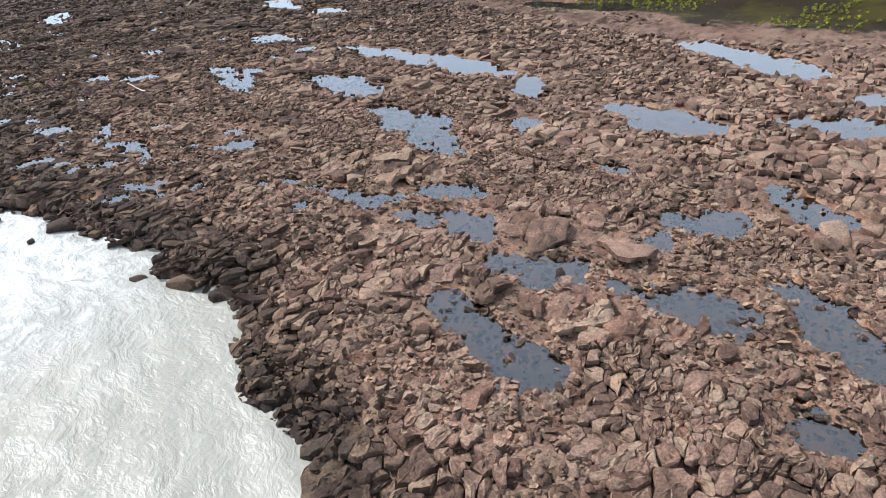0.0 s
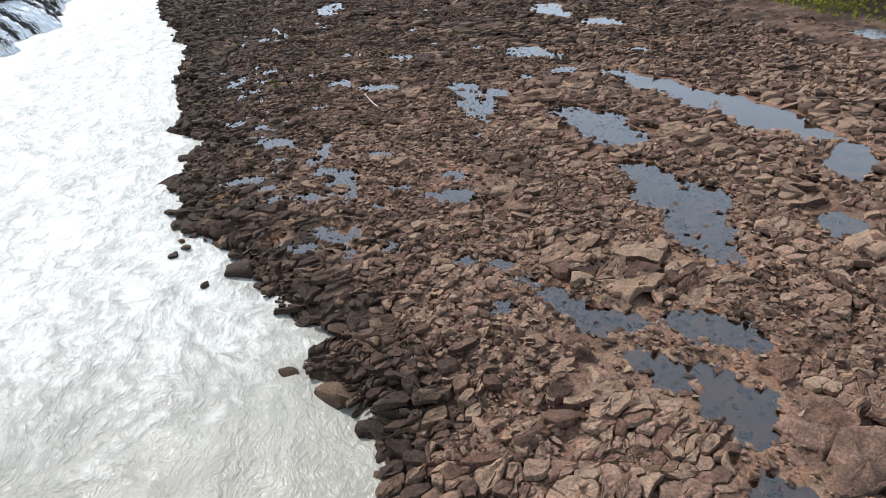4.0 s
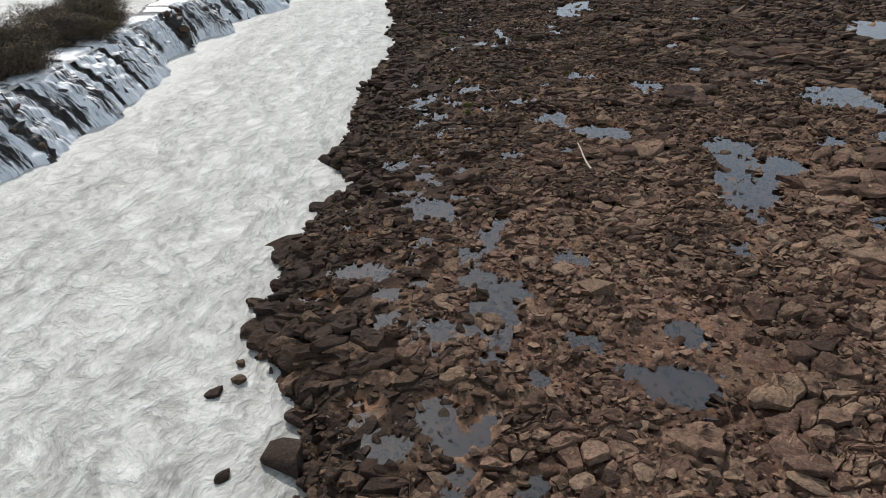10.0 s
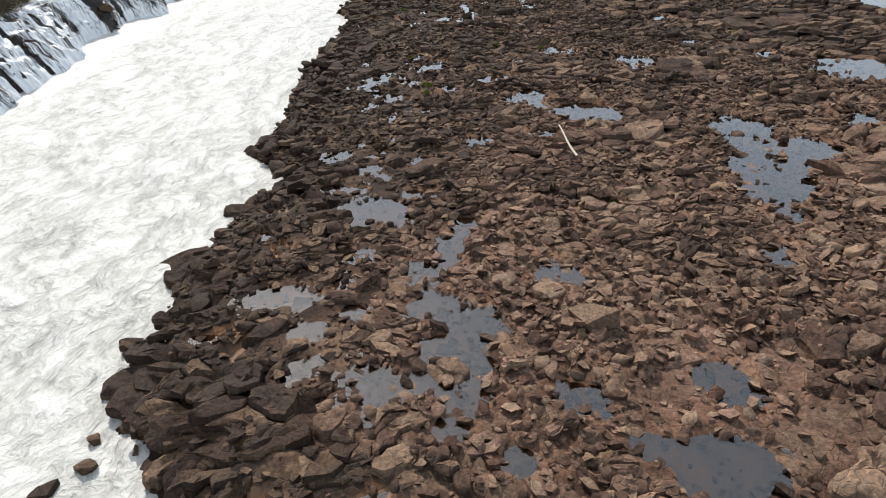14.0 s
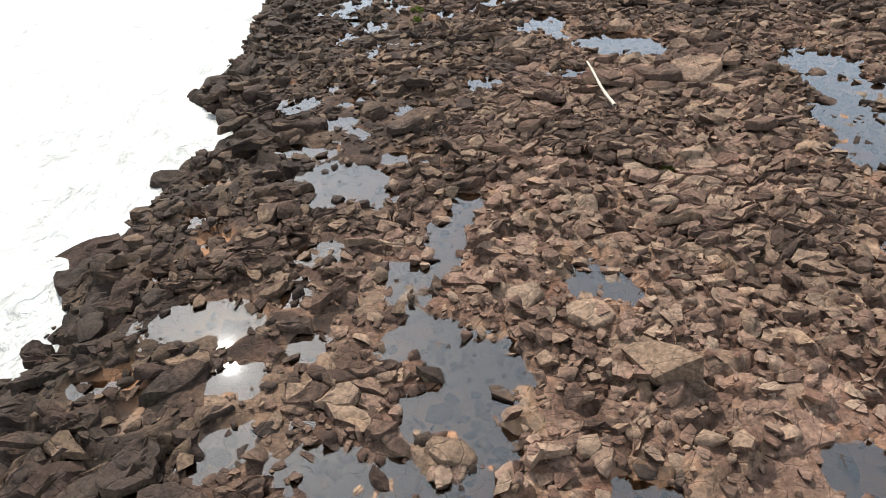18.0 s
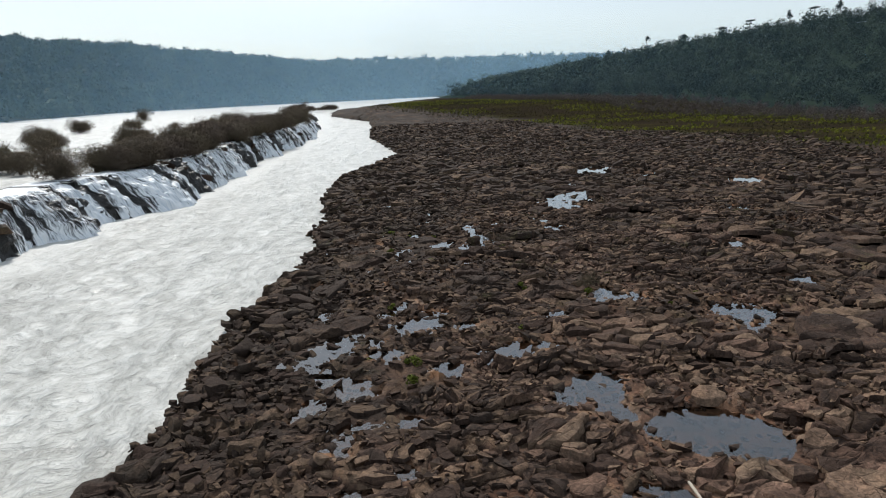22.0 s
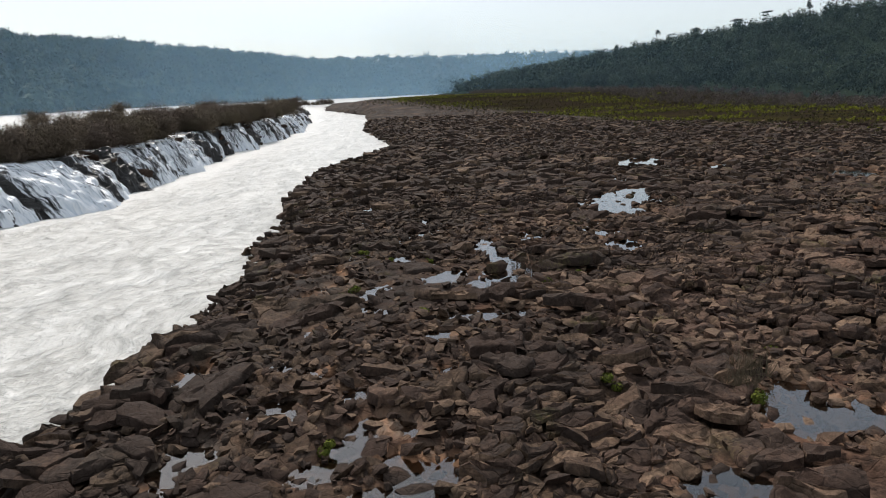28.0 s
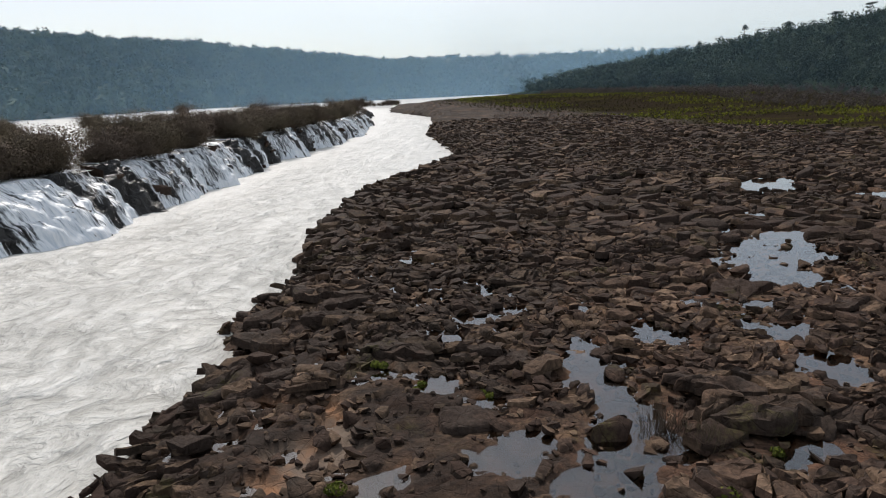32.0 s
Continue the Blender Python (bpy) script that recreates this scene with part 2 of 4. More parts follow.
def haze_sheet_material():
    """Added sheet for the valley's haze, blue by its colour: it lets most light through and scatters a little of the
    sun's and the sky's.
    """
    m = Nodes("valley_haze_sheet")
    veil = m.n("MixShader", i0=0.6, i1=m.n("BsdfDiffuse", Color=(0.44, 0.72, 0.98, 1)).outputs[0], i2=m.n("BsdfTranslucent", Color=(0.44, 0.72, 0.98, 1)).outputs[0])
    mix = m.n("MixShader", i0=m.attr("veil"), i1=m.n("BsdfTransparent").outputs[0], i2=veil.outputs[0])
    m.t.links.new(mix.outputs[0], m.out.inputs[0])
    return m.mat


HAZE_SHEET = haze_sheet_material()
LEDGE = ledge_material()
POOL = pool_material()
RIVER = river_material("river_water", 0.35)
FALL = fall_material()
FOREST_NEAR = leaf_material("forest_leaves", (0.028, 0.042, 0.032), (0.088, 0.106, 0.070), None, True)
# farther woods get paler copies: distance haze is put into their leaf colours
FOREST_MID = leaf_material("headland_leaves_haze_paled", (0.040, 0.058, 0.042), (0.095, 0.116, 0.078), None, True)
FOREST_FAR = leaf_material("far_forest_leaves_haze_paled", (0.050, 0.072, 0.050), (0.120, 0.145, 0.095), None, True)
FOREST_LAST = leaf_material("last_ridge_leaves_haze_paled", (0.050, 0.072, 0.050), (0.120, 0.145, 0.095))
SHRUB = leaf_material("dry_shrub_leaves", (0.098, 0.070, 0.056), (0.150, 0.110, 0.086), (0.125, 0.108, 0.062))
BRUSH = leaf_material("brush_leaves", (0.085, 0.070, 0.062), (0.165, 0.132, 0.112))
TUSSOCK = leaf_material("tussock_leaves", (0.140, 0.145, 0.024), (0.290, 0.285, 0.036), None, True)
WEED = leaf_material("dry_weed_leaves", (0.050, 0.042, 0.024), (0.110, 0.092, 0.040), None, True)
GRASS = leaf_material("grass_blades", (0.050, 0.062, 0.014), (0.150, 0.160, 0.026))
BARK = bark_material("bark", (0.060, 0.045, 0.035), (0.130, 0.105, 0.085))
DRIFT = bark_material("bleached_wood", (0.30, 0.25, 0.19), (0.48, 0.41, 0.33))


# ------------------------------------------------------------------ fields over the plan
TABLE = np.random.RandomState(7).rand(65536, 4)


def cells(i, j, seed):
    return TABLE[((i * 73856093) ^ (j * 19349663) ^ (seed * 83492791)) & 65535]


def vnoise(x, y, seed):
    i, j = np.floor(x).astype(np.int64), np.floor(y).astype(np.int64)
    u, v = x - i, y - j
    u, v = u * u * (3 - 2 * u), v * v * (3 - 2 * v)
    a, b = cells(i, j, seed)[..., 0], cells(i + 1, j, seed)[..., 0]
    c, d = cells(i, j + 1, seed)[..., 0], cells(i + 1, j + 1, seed)[..., 0]
    return (a * (1 - u) + b * u) * (1 - v) + (c * (1 - u) + d * u) * v


def fbm(x, y, seed, octaves=3):
    total, amp, norm = 0.0, 1.0, 0.0
    for k in range(octaves):
        total = total + amp * vnoise(x * 2**k + 17.3 * k, y * 2**k - 9.1 * k, seed + k)
        norm, amp = norm + amp, amp * 0.5
    return total / norm


def worley(x, y, seed):
    """Nearest and second distance, the offset from the nearest point, and its three random numbers."""
    i0, j0 = np.floor(x).astype(np.int64), np.floor(y).astype(np.int64)
    f1 = np.full(x.shape, 9.0)
    f2 = np.full(x.shape, 9.0)
    ox, oy, rnd = np.zeros(x.shape), np.zeros(x.shape), np.zeros(x.shape + (2,))
    for di in (-1, 0, 1):
        for dj in (-1, 0, 1):
            r = cells(i0 + di, j0 + dj, seed)
            dx, dy = x - (i0 + di + 0.5 + 0.9 * (r[..., 0] - 0.5)), y - (j0 + dj + 0.5 + 0.9 * (r[..., 1] - 0.5))
            d = np.sqrt(dx * dx + dy * dy)
            near = d < f1
            f2 = np.where(near, f1, np.minimum(f2, d))
            ox, oy = np.where(near, dx, ox), np.where(near, dy, oy)
            rnd = np.where(near[..., None], r[..., 2:], rnd)
            f1 = np.where(near, d, f1)
    return f1, f2, ox, oy, rnd[..., 0], rnd[..., 1]


def smooth(a, b, v):
    t = np.clip((v - a) / (b - a), 0, 1)
    return t * t * (3 - 2 * t)


RIVER_Z, UPPER_Z = -2.0, 3.0
# the water's edge of the rock shelf: x for rising y
SHORE_Y = (-400, -100, -75, -73, -70.7, -65.5, -61, -59, -57, -54, -50.5, -48.9, -46, -42, -39.3, -32, -29, -24, -19.8, -16, -12, -8, -5, -2, 0.5,
           3, 8, 21, 25, 37, 42, 46.8, 51, 54, 59, 78, 90, 100, 118, 137, 146, 157, 200, 255, 288, 302, 315, 343, 585, 900, 1400)
SHORE_X = (4, 7, 10.3, 11.3, 11.2, 10.3, 11.9, 13.2, 13.8, 13.4, 11.6, 10.1, 12.8, 10.5, 9.3, 6.8, 3.4, 1.6, 1.0, 1.2, 2.1, 2.6, 3.3, 2.0, -0.6,
           0.6, 0.4, -1.2, -0.4, -0.4, -0.8, -0.2, -3.0, -2.9, -2.5, -7.5, -8.2, -8.6, -6.5, -3.0, -3.4, -6.5, -18, -28, -33, -45, -56, -62, -46, 0, 60)


def shore(y):
    return np.interp(y, SHORE_Y, SHORE_X) + 0.7 - 0.9 * np.exp(-(((y + 41) / 6.0) ** 2)) + 0.9 * (fbm(y / 2.1, y * 0 + 3.3, 91) - 0.5) + 0.8 * (fbm(y / 7.0, y * 0 + 1.3, 95) - 0.5)


def fall_line(y):
    """The foot of the falls."""
    return np.interp(y, (-200, 0, 40, 60, 80, 100, 130, 205, 255, 330, 420), (-30, -30, -30, -33, -30, -31, -34.5, -41, -49, -68, -120)) + 3.2 * (fbm(y / 6.0, y * 0 + 5.1, 71) - 0.5)


def left_bank(y):
    return np.interp(y, (-3000, 300, 450, 640, 760, 1000, 1400), (-225, -222, -238, -185, -130, -40, 40))


GRASS_Y = (-400, -52, -9, 60, 124, 161, 231, 264, 324, 420, 600)
GRASS_X = (132, 125, 119, 108, 98, 67, 47, 28, -22, -40, -30)


def grass_edge(y):
    return np.interp(y, GRASS_Y, GRASS_X)


POOLS = []


def pool(*blobs):
    """A pool: the level ground between a few round basins (x, y, radius)."""
    POOLS.append(blobs)


pool((12.1, -12.5, 1.2), (13.3, -13.7, 0.5))
pool((10.2, -9.4, 0.4))
pool((13.7, -10.1, 0.3))
pool((16.9, -14.5, 0.4), (16.5, -16.4, 0.5), (16.4, -18.1, 0.4), (15.8, -19.3, 0.4), (15.3, -20.3, 0.2))
pool((21.7, -19.5, 0.8), (22.5, -20.2, 0.5))
pool((16.3, -22.1, 0.5), (17.3, -23.3, 1.1), (17.7, -24.4, 0.9), (16.8, -25.1, 0.9), (17.7, -26.5, 1.0), (17.3, -27.8, 0.6))
pool((18.3, -22.4, 0.4))
pool((13.7, -26.8, 0.3), (14.2, -27.8, 0.5), (14.0, -28.6, 0.3))
pool((9.5, -21.3, 0.9))
pool((12.4, -22.4, 0.5))
pool((10.5, -23.9, 0.7))
pool((10.9, -26.5, 0.2))
pool((6.1, -18.9, 0.2))
pool((11.1, -20.3, 0.5))
pool((25.6, 4.1, 1.8), (27.2, 2.8, 0.8))
pool((22.1, 8.2, 0.9), (22.4, 4.9, 0.5))
pool((17.8, -2.3, 0.7))
pool((36.2, 0.3, 2.0), (36.0, -5.2, 1.8), (35.2, -10.2, 1.6), (39.7, -3.6, 1.1))
pool((34.9, -13.1, 0.9))
pool((32.5, -17.7, 0.6), (32.7, -18.5, 0.5))
pool((27.1, -26.9, 0.6), (27.5, -27.5, 0.5))
pool((10.6, 8.1, 0.8))
pool((21.8, -27.9, 0.5), (22.1, -28.4, 0.5))
pool((15.9, 16.5, 0.7))
pool((11.6, 11.8, 0.7), (12.1, 12.4, 0.3))
pool((8.3, 12.3, 0.3))
pool((7.0, 19.4, 0.7), (6.4, 20.2, 0.2))
pool((4.4, 25.9, 0.6))
pool((9.2, 25.2, 0.5))
pool((17.7, 11.9, 0.6), (18.6, 12.6, 0.8), (19.4, 13.0, 0.7), (20.8, 13.0, 0.7))
pool((25.5, 23.4, 0.5), (25.7, 22.1, 1.5), (26.3, 21.5, 1.0))
pool((21.2, 17.8, 0.5))
pool((9.0, 13.6, 0.3))
pool((6.5, 13.7, 0.2))
pool((4.1, 14.9, 0.2))
pool((15.7, 45.2, 0.3), (15.8, 43.6, 0.5), (16.1, 41.7, 0.8), (16.5, 39.7, 0.6), (16.9, 39.0, 0.4))
pool((16.1, 37.7, 0.4), (15.8, 36.2, 0.6), (15.4, 35.5, 0.5))
pool((18.0, 38.0, 0.1))
pool((20.4, 37.4, 0.1), (21.4, 38.2, 0.2))
pool((18.7, 47.0, 0.7), (18.4, 48.0, 0.5))
pool((26.7, 62.6, 1.5), (29.4, 65.0, 1.0), (27.6, 60.5, 1.5), (29.2, 59.9, 0.9))
pool((25.2, 58.5, 1.0), (26.4, 55.7, 1.3))
pool((23.7, 50.9, 0.6))
pool((23.6, 47.6, 1.0), (22.7, 48.2, 0.6))
pool((26.2, 67.6, 0.4))
pool((24.1, 44.7, 0.9), (24.4, 43.8, 0.5))
pool((34.5, 90.9, 2.5), (34.8, 85.2, 1.2))
pool((37.6, 92.7, 1.3))
pool((41.5, 83.1, 1.7))
pool((27.8, 74.0, 0.8))
pool((9.6, 35.3, 0.3), (9.8, 35.6, 0.2))
pool((7.6, 37.1, 0.7), (6.6, 37.4, 0.5), (8.1, 37.5, 0.4))
pool((7.1, 35.5, 0.2))
pool((7.0, 40.5, 0.2), (7.6, 38.7, 0.2))
pool((6.2, 45.2, 0.4))
pool((3.9, 45.6, 0.2))
pool((8.1, 53.3, 0.2))
pool((12.4, 40.3, 0.2))
pool((13.8, 37.9, 0.3))
pool((15.7, 50.5, 0.4))
pool((21.2, 51.2, 0.3))
pool((8.5, -4.0, 0.3))
pool((6.4, -1.5, 0.4))
pool((13.3, 4.5, 0.4))
pool((14.5, 9.5, 0.6))
pool((20.3, 6.6, 0.5))
pool((22.6, -0.8, 0.5))
pool((32.4, 18.2, 1.3), (31.6, 15.1, 0.6))
pool((54.2, 75.0, 2.8))
pool((45.3, 53.4, 1.5))
pool((47.6, 45.8, 0.7))
pool((38.6, 36.4, 0.9))
pool((38.8, 24.8, 1.0))
pool((45.0, 19.7, 0.7))
pool((45.7, 2.5, 1.4))
pool((51.0, 14.4, 3.7), (54.3, 10.7, 1.2))
pool((51.9, 3.4, 1.9))
pool((68.4, 48.3, 2.8), (67.0, 40.0, 2.7))
pool((72.1, 30.6, 3.6))
pool((67.2, 10.5, 1.5))
pool((23.4, -30.2, 0.6), (25.8, -31.3, 1.3))
pool((14.6, -33.4, 0.9), (15.3, -35.4, 0.6))
pool((17.1, -33.7, 0.4))
pool((19.1, -38.2, 0.5))
pool((27.9, -48.7, 0.6), (28.3, -50.1, 1.3), (28.9, -51.4, 1.2), (30.5, -51.9, 1.1))
pool((24.2, -48.5, 0.6))
pool((26.7, -45.9, 0.7))
pool((26.0, -43.1, 0.7))
pool((34.3, -53.6, 1.0), (35.1, -54.6, 1.3), (36.6, -55.4, 1.3))
pool((24.7, -67.8, 1.1), (24.6, -70.2, 1.3), (24.1, -72.9, 1.5), (23.9, -75.5, 1.8), (24.4, -76.9, 0.8))
pool((34.5, -73.7, 0.6))
pool((35.2, -76.9, 1.5), (36.6, -78.5, 2.3), (37.1, -80.5, 1.9))
pool((42.5, -81.7, 1.3), (41.4, -84.1, 2.0), (39.8, -86.5, 2.3), (39.2, -88.6, 1.9))
pool((30.8, -67.2, 1.4), (32.1, -69.3, 1.8), (33.9, -70.8, 1.2))
pool((30.3, -56.2, 0.9), (30.7, -57.9, 1.1))
pool((33.1, -58.5, 1.2), (32.9, -61.0, 2.0))
pool((44.0, -31.4, 1.7), (44.0, -38.2, 3.8), (42.2, -43.7, 3.0), (41.5, -47.4, 1.4))
pool((45.2, -14.3, 2.4), (46.4, -22.6, 3.0))
pool((48.1, -16.9, 2.0))
pool((57.8, -0.9, 2.4), (60.1, -7.2, 2.8), (62.8, -15.4, 3.5), (64.6, -23.7, 3.7), (65.5, -28.6, 2.0))
pool((65.8, -50.5, 2.8), (65.3, -55.5, 4.0), (66.5, -58.9, 2.0))
pool((76.7, -65.4, 2.1), (78.0, -69.0, 3.2), (80.7, -71.3, 2.9))
pool((57.4, -73.3, 1.1), (56.3, -75.3, 1.9), (55.1, -77.7, 2.3), (55.5, -79.3, 1.3))
pool((46.3, -70.3, 1.0), (47.1, -72.9, 2.4))
pool((32.5, -87.9, 0.3), (31.2, -88.8, 0.8), (32.0, -89.8, 0.7))
pool((53.0, -46.0, 1.6))
pool((50.2, -60.5, 1.1))
pool((41.8, -72.0, 1.1))
pool((66.3, -33.2, 1.6), (62.1, -36.5, 1.9))
pool((98.7, -38.5, 3.9), (97.2, -51.0, 5.4), (96.3, -56.2, 2.6))
pool((89.9, -67.4, 2.4))
pool((107.9, 5.8, 3.8), (115.8, -5.4, 5.0))
pool((11.3, 20.0, 0.7), (12.0, 21.4, 0.2))
pool((13.6, 18.8, 0.9), (13.5, 17.2, 0.8), (12.8, 15.8, 0.9), (12.4, 17.6, 0.5))
pool((13.9, 31.3, 0.35), (15.0, 31.0, 0.5), (16.6, 31.5, 0.4))



for k in range(90):
    py_ = -42 + 108 * k / 89.0
    px_ = float(np.interp(py_, SHORE_Y, SHORE_X)) + random.uniform(3.5, 15.0)
    pool((round(px_, 1), round(py_, 1), random.uniform(0.15, 0.50) - 0.16 * (py_ > 8)), (round(px_ + random.uniform(-0.6, 0.6), 1), round(py_ + random.uniform(-0.4, 0.4), 1), random.uniform(0.1, 0.3)))


def basin(x, y, some=None):
    """Metres outside the nearest pool's rim (negative inside), with a ragged rim."""
    d = np.full(x.shape, 50.0)
    for blobs in some or POOLS:
        bx, by = np.array([b[0] for b in blobs]), np.array([b[1] for b in blobs])
        r = max(b[2] for b in blobs)
        box = (x > bx.min() - r - 4) & (x < bx.max() + r + 4) & (y > by.min() - r - 4) & (y < by.max() + r + 4)
        if not box.any():
            continue
        px, py, best = x[box], y[box], np.full(box.sum(), 50.0)
        for k, (ax, ay, ar) in enumerate(blobs):
            best = np.minimum(best, np.hypot(px - ax, py - ay) - ar)
            if k:
                cx, cy, cr = blobs[k - 1]
                ex, ey = ax - cx, ay - cy
                t = np.clip(((px - cx) * ex + (py - cy) * ey) / (ex * ex + ey * ey + 1e-6), 0, 1)
                if math.hypot(ex, ey) < 5 + 2 * (ar + cr):
                    best = np.minimum(best, np.hypot(px - cx - t * ex, py - cy - t * ey) - 0.8 * (cr + t * (ar - cr)))
        lobes = 2.2 * (fbm(px / 3.4, py / 3.4, 35) - 0.5) * min(1.0, max(0.0, r - 0.5))
        d[box] = np.minimum(d[box], best + lobes)
    return d - 0.20 + 1.15 * (fbm(x / 1.5, y / 1.5, 33) - 0.5) - 0.10 * smooth(4, 20, y) * smooth(7, 13, x - np.interp(y, SHORE_Y, SHORE_X)) + 0.35 * (vnoise(x / 0.45, y / 0.45, 37) - 0.5)


def channel_level(y):
    """The gorge's water, which climbs through rapids to the upper river."""
    return RIVER_Z + 4.93 * smooth(230, 362, y)


def right_side(x, y):
    return (x - 190) * 0.92 + (y - 200) * 0.38


def base_height(x, y):
    """The lie of the land without its stones."""
    d = x - shore(y)
    z = -1.9 * np.exp(-np.maximum(d, 0) / 3.6) + 0.35 * (fbm(x / 13, y / 13, 41) - 0.5) + 4.75 * smooth(238, 345, y)
    z = np.where(d < 0, np.maximum(-1.9 + d * 0.9, -5.0) + 4.75 * smooth(238, 345, y), z)
    z = np.where(x < fall_line(y) - 1.0, np.maximum(z, -5.0 + smooth(-3.0, -6.0, x - fall_line(y)) * (5.0 + UPPER_Z - 0.35)), z)
    inland = np.maximum(left_bank(y) - x, 0)
    tall = np.interp(y, (400, 800, 1300), (68, 62, 52))
    left = 4 * smooth(0, 20, inland) + tall * smooth(0, 330, inland + 30 * (fbm(x / 160, y / 160, 51) - 0.5))
    n, a = right_side(x, y), (x - 190) * -0.38 + (y - 200) * 0.92
    right = np.interp(a, (-900, -300, 0, 450, 610, 820, 1000), (40, 56, 60, 39, 25, 10, -6)) * smooth(-25, 235, n + 40 * (fbm(x / 150, y / 150, 52) - 0.5))
    far = 84 * np.exp(-((y - 0.25 * x - 1950) / 330.0) ** 2) * smooth(-1200, -300, x) * smooth(1500, 700, x)
    south = 45 * np.exp(-(((y + 800) / 260.0) ** 2))
    return z + 1.0 * smooth(0, 60, x - grass_edge(y)) + np.maximum(np.maximum(np.where(inland > 0, left, 0), right), np.maximum(np.where(y > 1100, far, 0), np.where(y < -250, south, 0)))


def relief(x, y):
    """Jointed slabs, broken plates and blocks: height and a random number a piece."""
    wx = x + 0.9 * (fbm(x / 2.2, y / 2.2, 11) - 0.5)
    wy = y + 0.9 * (fbm(x / 2.2, y / 2.2, 12) - 0.5)
    ca, sa = math.cos(0.5), math.sin(0.5)
    f1, f2, ox, oy, r, q = worley((wx * ca + wy * sa) / 3.0, (wy * ca - wx * sa) / 1.8, 21)
    edge = smooth(0.0, 0.10, f2 - f1)
    slab = 0.34 * r + 0.30 * ((q - 0.5) * ox + (r - 0.5) * oy) - 0.32 * (1 - edge)
    t = fbm(wx / 3.1, wy / 2.2, 15) * 7
    slab = slab + 0.13 * (np.floor(t) + smooth(0.72, 1.0, t - np.floor(t)) - 3.5)
    g1, g2, px, py, s, w = worley((wx * ca - wy * sa) / 1.25, (wy * ca + wx * sa) / 0.8, 22)
    edge2 = smooth(0.0, 0.16, g2 - g1)
    block = 0.04 + 0.30 * s * edge2 + 0.26 * ((w - 0.5) * px + (s - 0.5) * py) - 0.24 * (1 - edge2)
    m = smooth(0.50, 0.60, fbm(x / 7.0, y / 7.0, 13))
    z = slab * (1 - m) - 0.10 * (1 - edge2) * (1 - m) * (q > 0.4) + block * m
    h1, h2, qx, qy, e, k = worley(wx / 0.62, wy / 0.42, 23)
    z = z + (0.04 + 0.10 * m) * (e - 0.4) * smooth(0, 0.2, h2 - h1) + 0.04 * ((k - 0.5) * qx + (e - 0.5) * qy)
    z = z + 0.06 * (fbm(x / 0.6, y / 0.6, 14) - 0.5)
    return z - 0.12, np.where(m > 0.5, s, 0.6 * r + 0.4 * e)


def mosaic(x, y):
    """Where the shelf is a pavement of jointed slabs (1) and where it lies in loose blocks (0)."""
    return smooth(0.60, 0.50, fbm(x / 7.0, y / 7.0, 13)) * smooth(-0.5, 0.6, x - shore(y)) * (x < grass_edge(y) + 4)


def ground_height(x, y):
    """Height, random number, inland tint (with the north's backlit shade), grass, silt, pool rims and woodland at
    places of the plan.
    """
    base = base_height(x, y)
    d = x - shore(y)
    stones, rand = relief(x, y)
    g = smooth(-14, 10, x - grass_edge(y) + 26 * (fbm(x / 18, y / 18, 61) - 0.5))
    wild = np.clip(smooth(-1.2, 0.3, d), 0, 1) * (1 - 0.85 * g)
    boost = 1.0 + 1.0 * smooth(5, 0, d) * smooth(-1.5, 0, d) + 0.5 * smooth(30, 130, y)
    z = base + (stones * boost * (1.0 - 0.45 * mosaic(x, y)) - 0.22 * mosaic(x, y)) * wild
    b = basin(x, y)
    inside = smooth(0.35, -0.2, b)
    bed = base - 0.36 - 0.10 * smooth(0, -1.5, b) + np.where(rand > 0.82, 1.3, 0.12) * np.maximum(stones, -0.1)
    z = np.where(b < 1.2, np.maximum(z, base - 0.08 + 0.4 * np.maximum(stones, 0)), z)
    z = np.maximum(z, np.where((b > 0.1) & (b < 1.3), base - 0.08 + 0.34 * smooth(0.1, 0.5, b) * smooth(1.3, 0.9, b) * smooth(8, 2, d) * wild, -99))
    z = z * (1 - inside) + bed * inside
    # the factor over y darkens northern rock in place of its backlit shade
    inland = smooth(0.5, np.interp(y, (-60, -32, 0), (6.0, 12.0, 24.0)), d) * np.interp(y, (-60, -10, 25, 80), (1.0, 0.80, 0.42, 0.10))
    wood = np.clip(smooth(-26, -14, right_side(x, y)) + smooth(-2, 4, left_bank(y) - x) + smooth(1000, 1100, y) + smooth(-240, -260, y) + smooth(7, 9, base), 0, 1)
    return z, rand, inland, g, inside, smooth(2.2, 0.0, b) * smooth(8, 22, d), wood


# ------------------------------------------------------------------ builders
def mesh_from(name, verts, faces, material, flat=True, crease=0, **fields):
    """A mesh from arrays of corners and of faces with equal numbers of sides."""
    me = bpy.data.meshes.new(name)
    nv, (nf, k) = len(verts), faces.shape
    me.vertices.add(nv)
    me.vertices.foreach_set("co", np.ascontiguousarray(verts, np.float32).ravel())
    me.loops.add(nf * k)
    me.loops.foreach_set("vertex_index", np.ascontiguousarray(faces, np.int32).ravel())
    me.polygons.add(nf)
    me.polygons.foreach_set("loop_start", np.arange(0, nf * k, k, dtype=np.int32))
    me.polygons.foreach_set("use_smooth", np.full(nf, not flat))
    me.update(calc_edges=True)
    for key, values in fields.items():
        me.attributes.new(key, "FLOAT", "POINT").data.foreach_set("value", np.ascontiguousarray(values, np.float32))
    me.materials.append(material)
    if crease:
        me.set_sharp_from_angle(angle=radians(crease))
    return me


def part(name, me, parent, label=""):
    ob = new(name, me)
    ob.parent = parent
    return tagged(ob, label) if label else ob


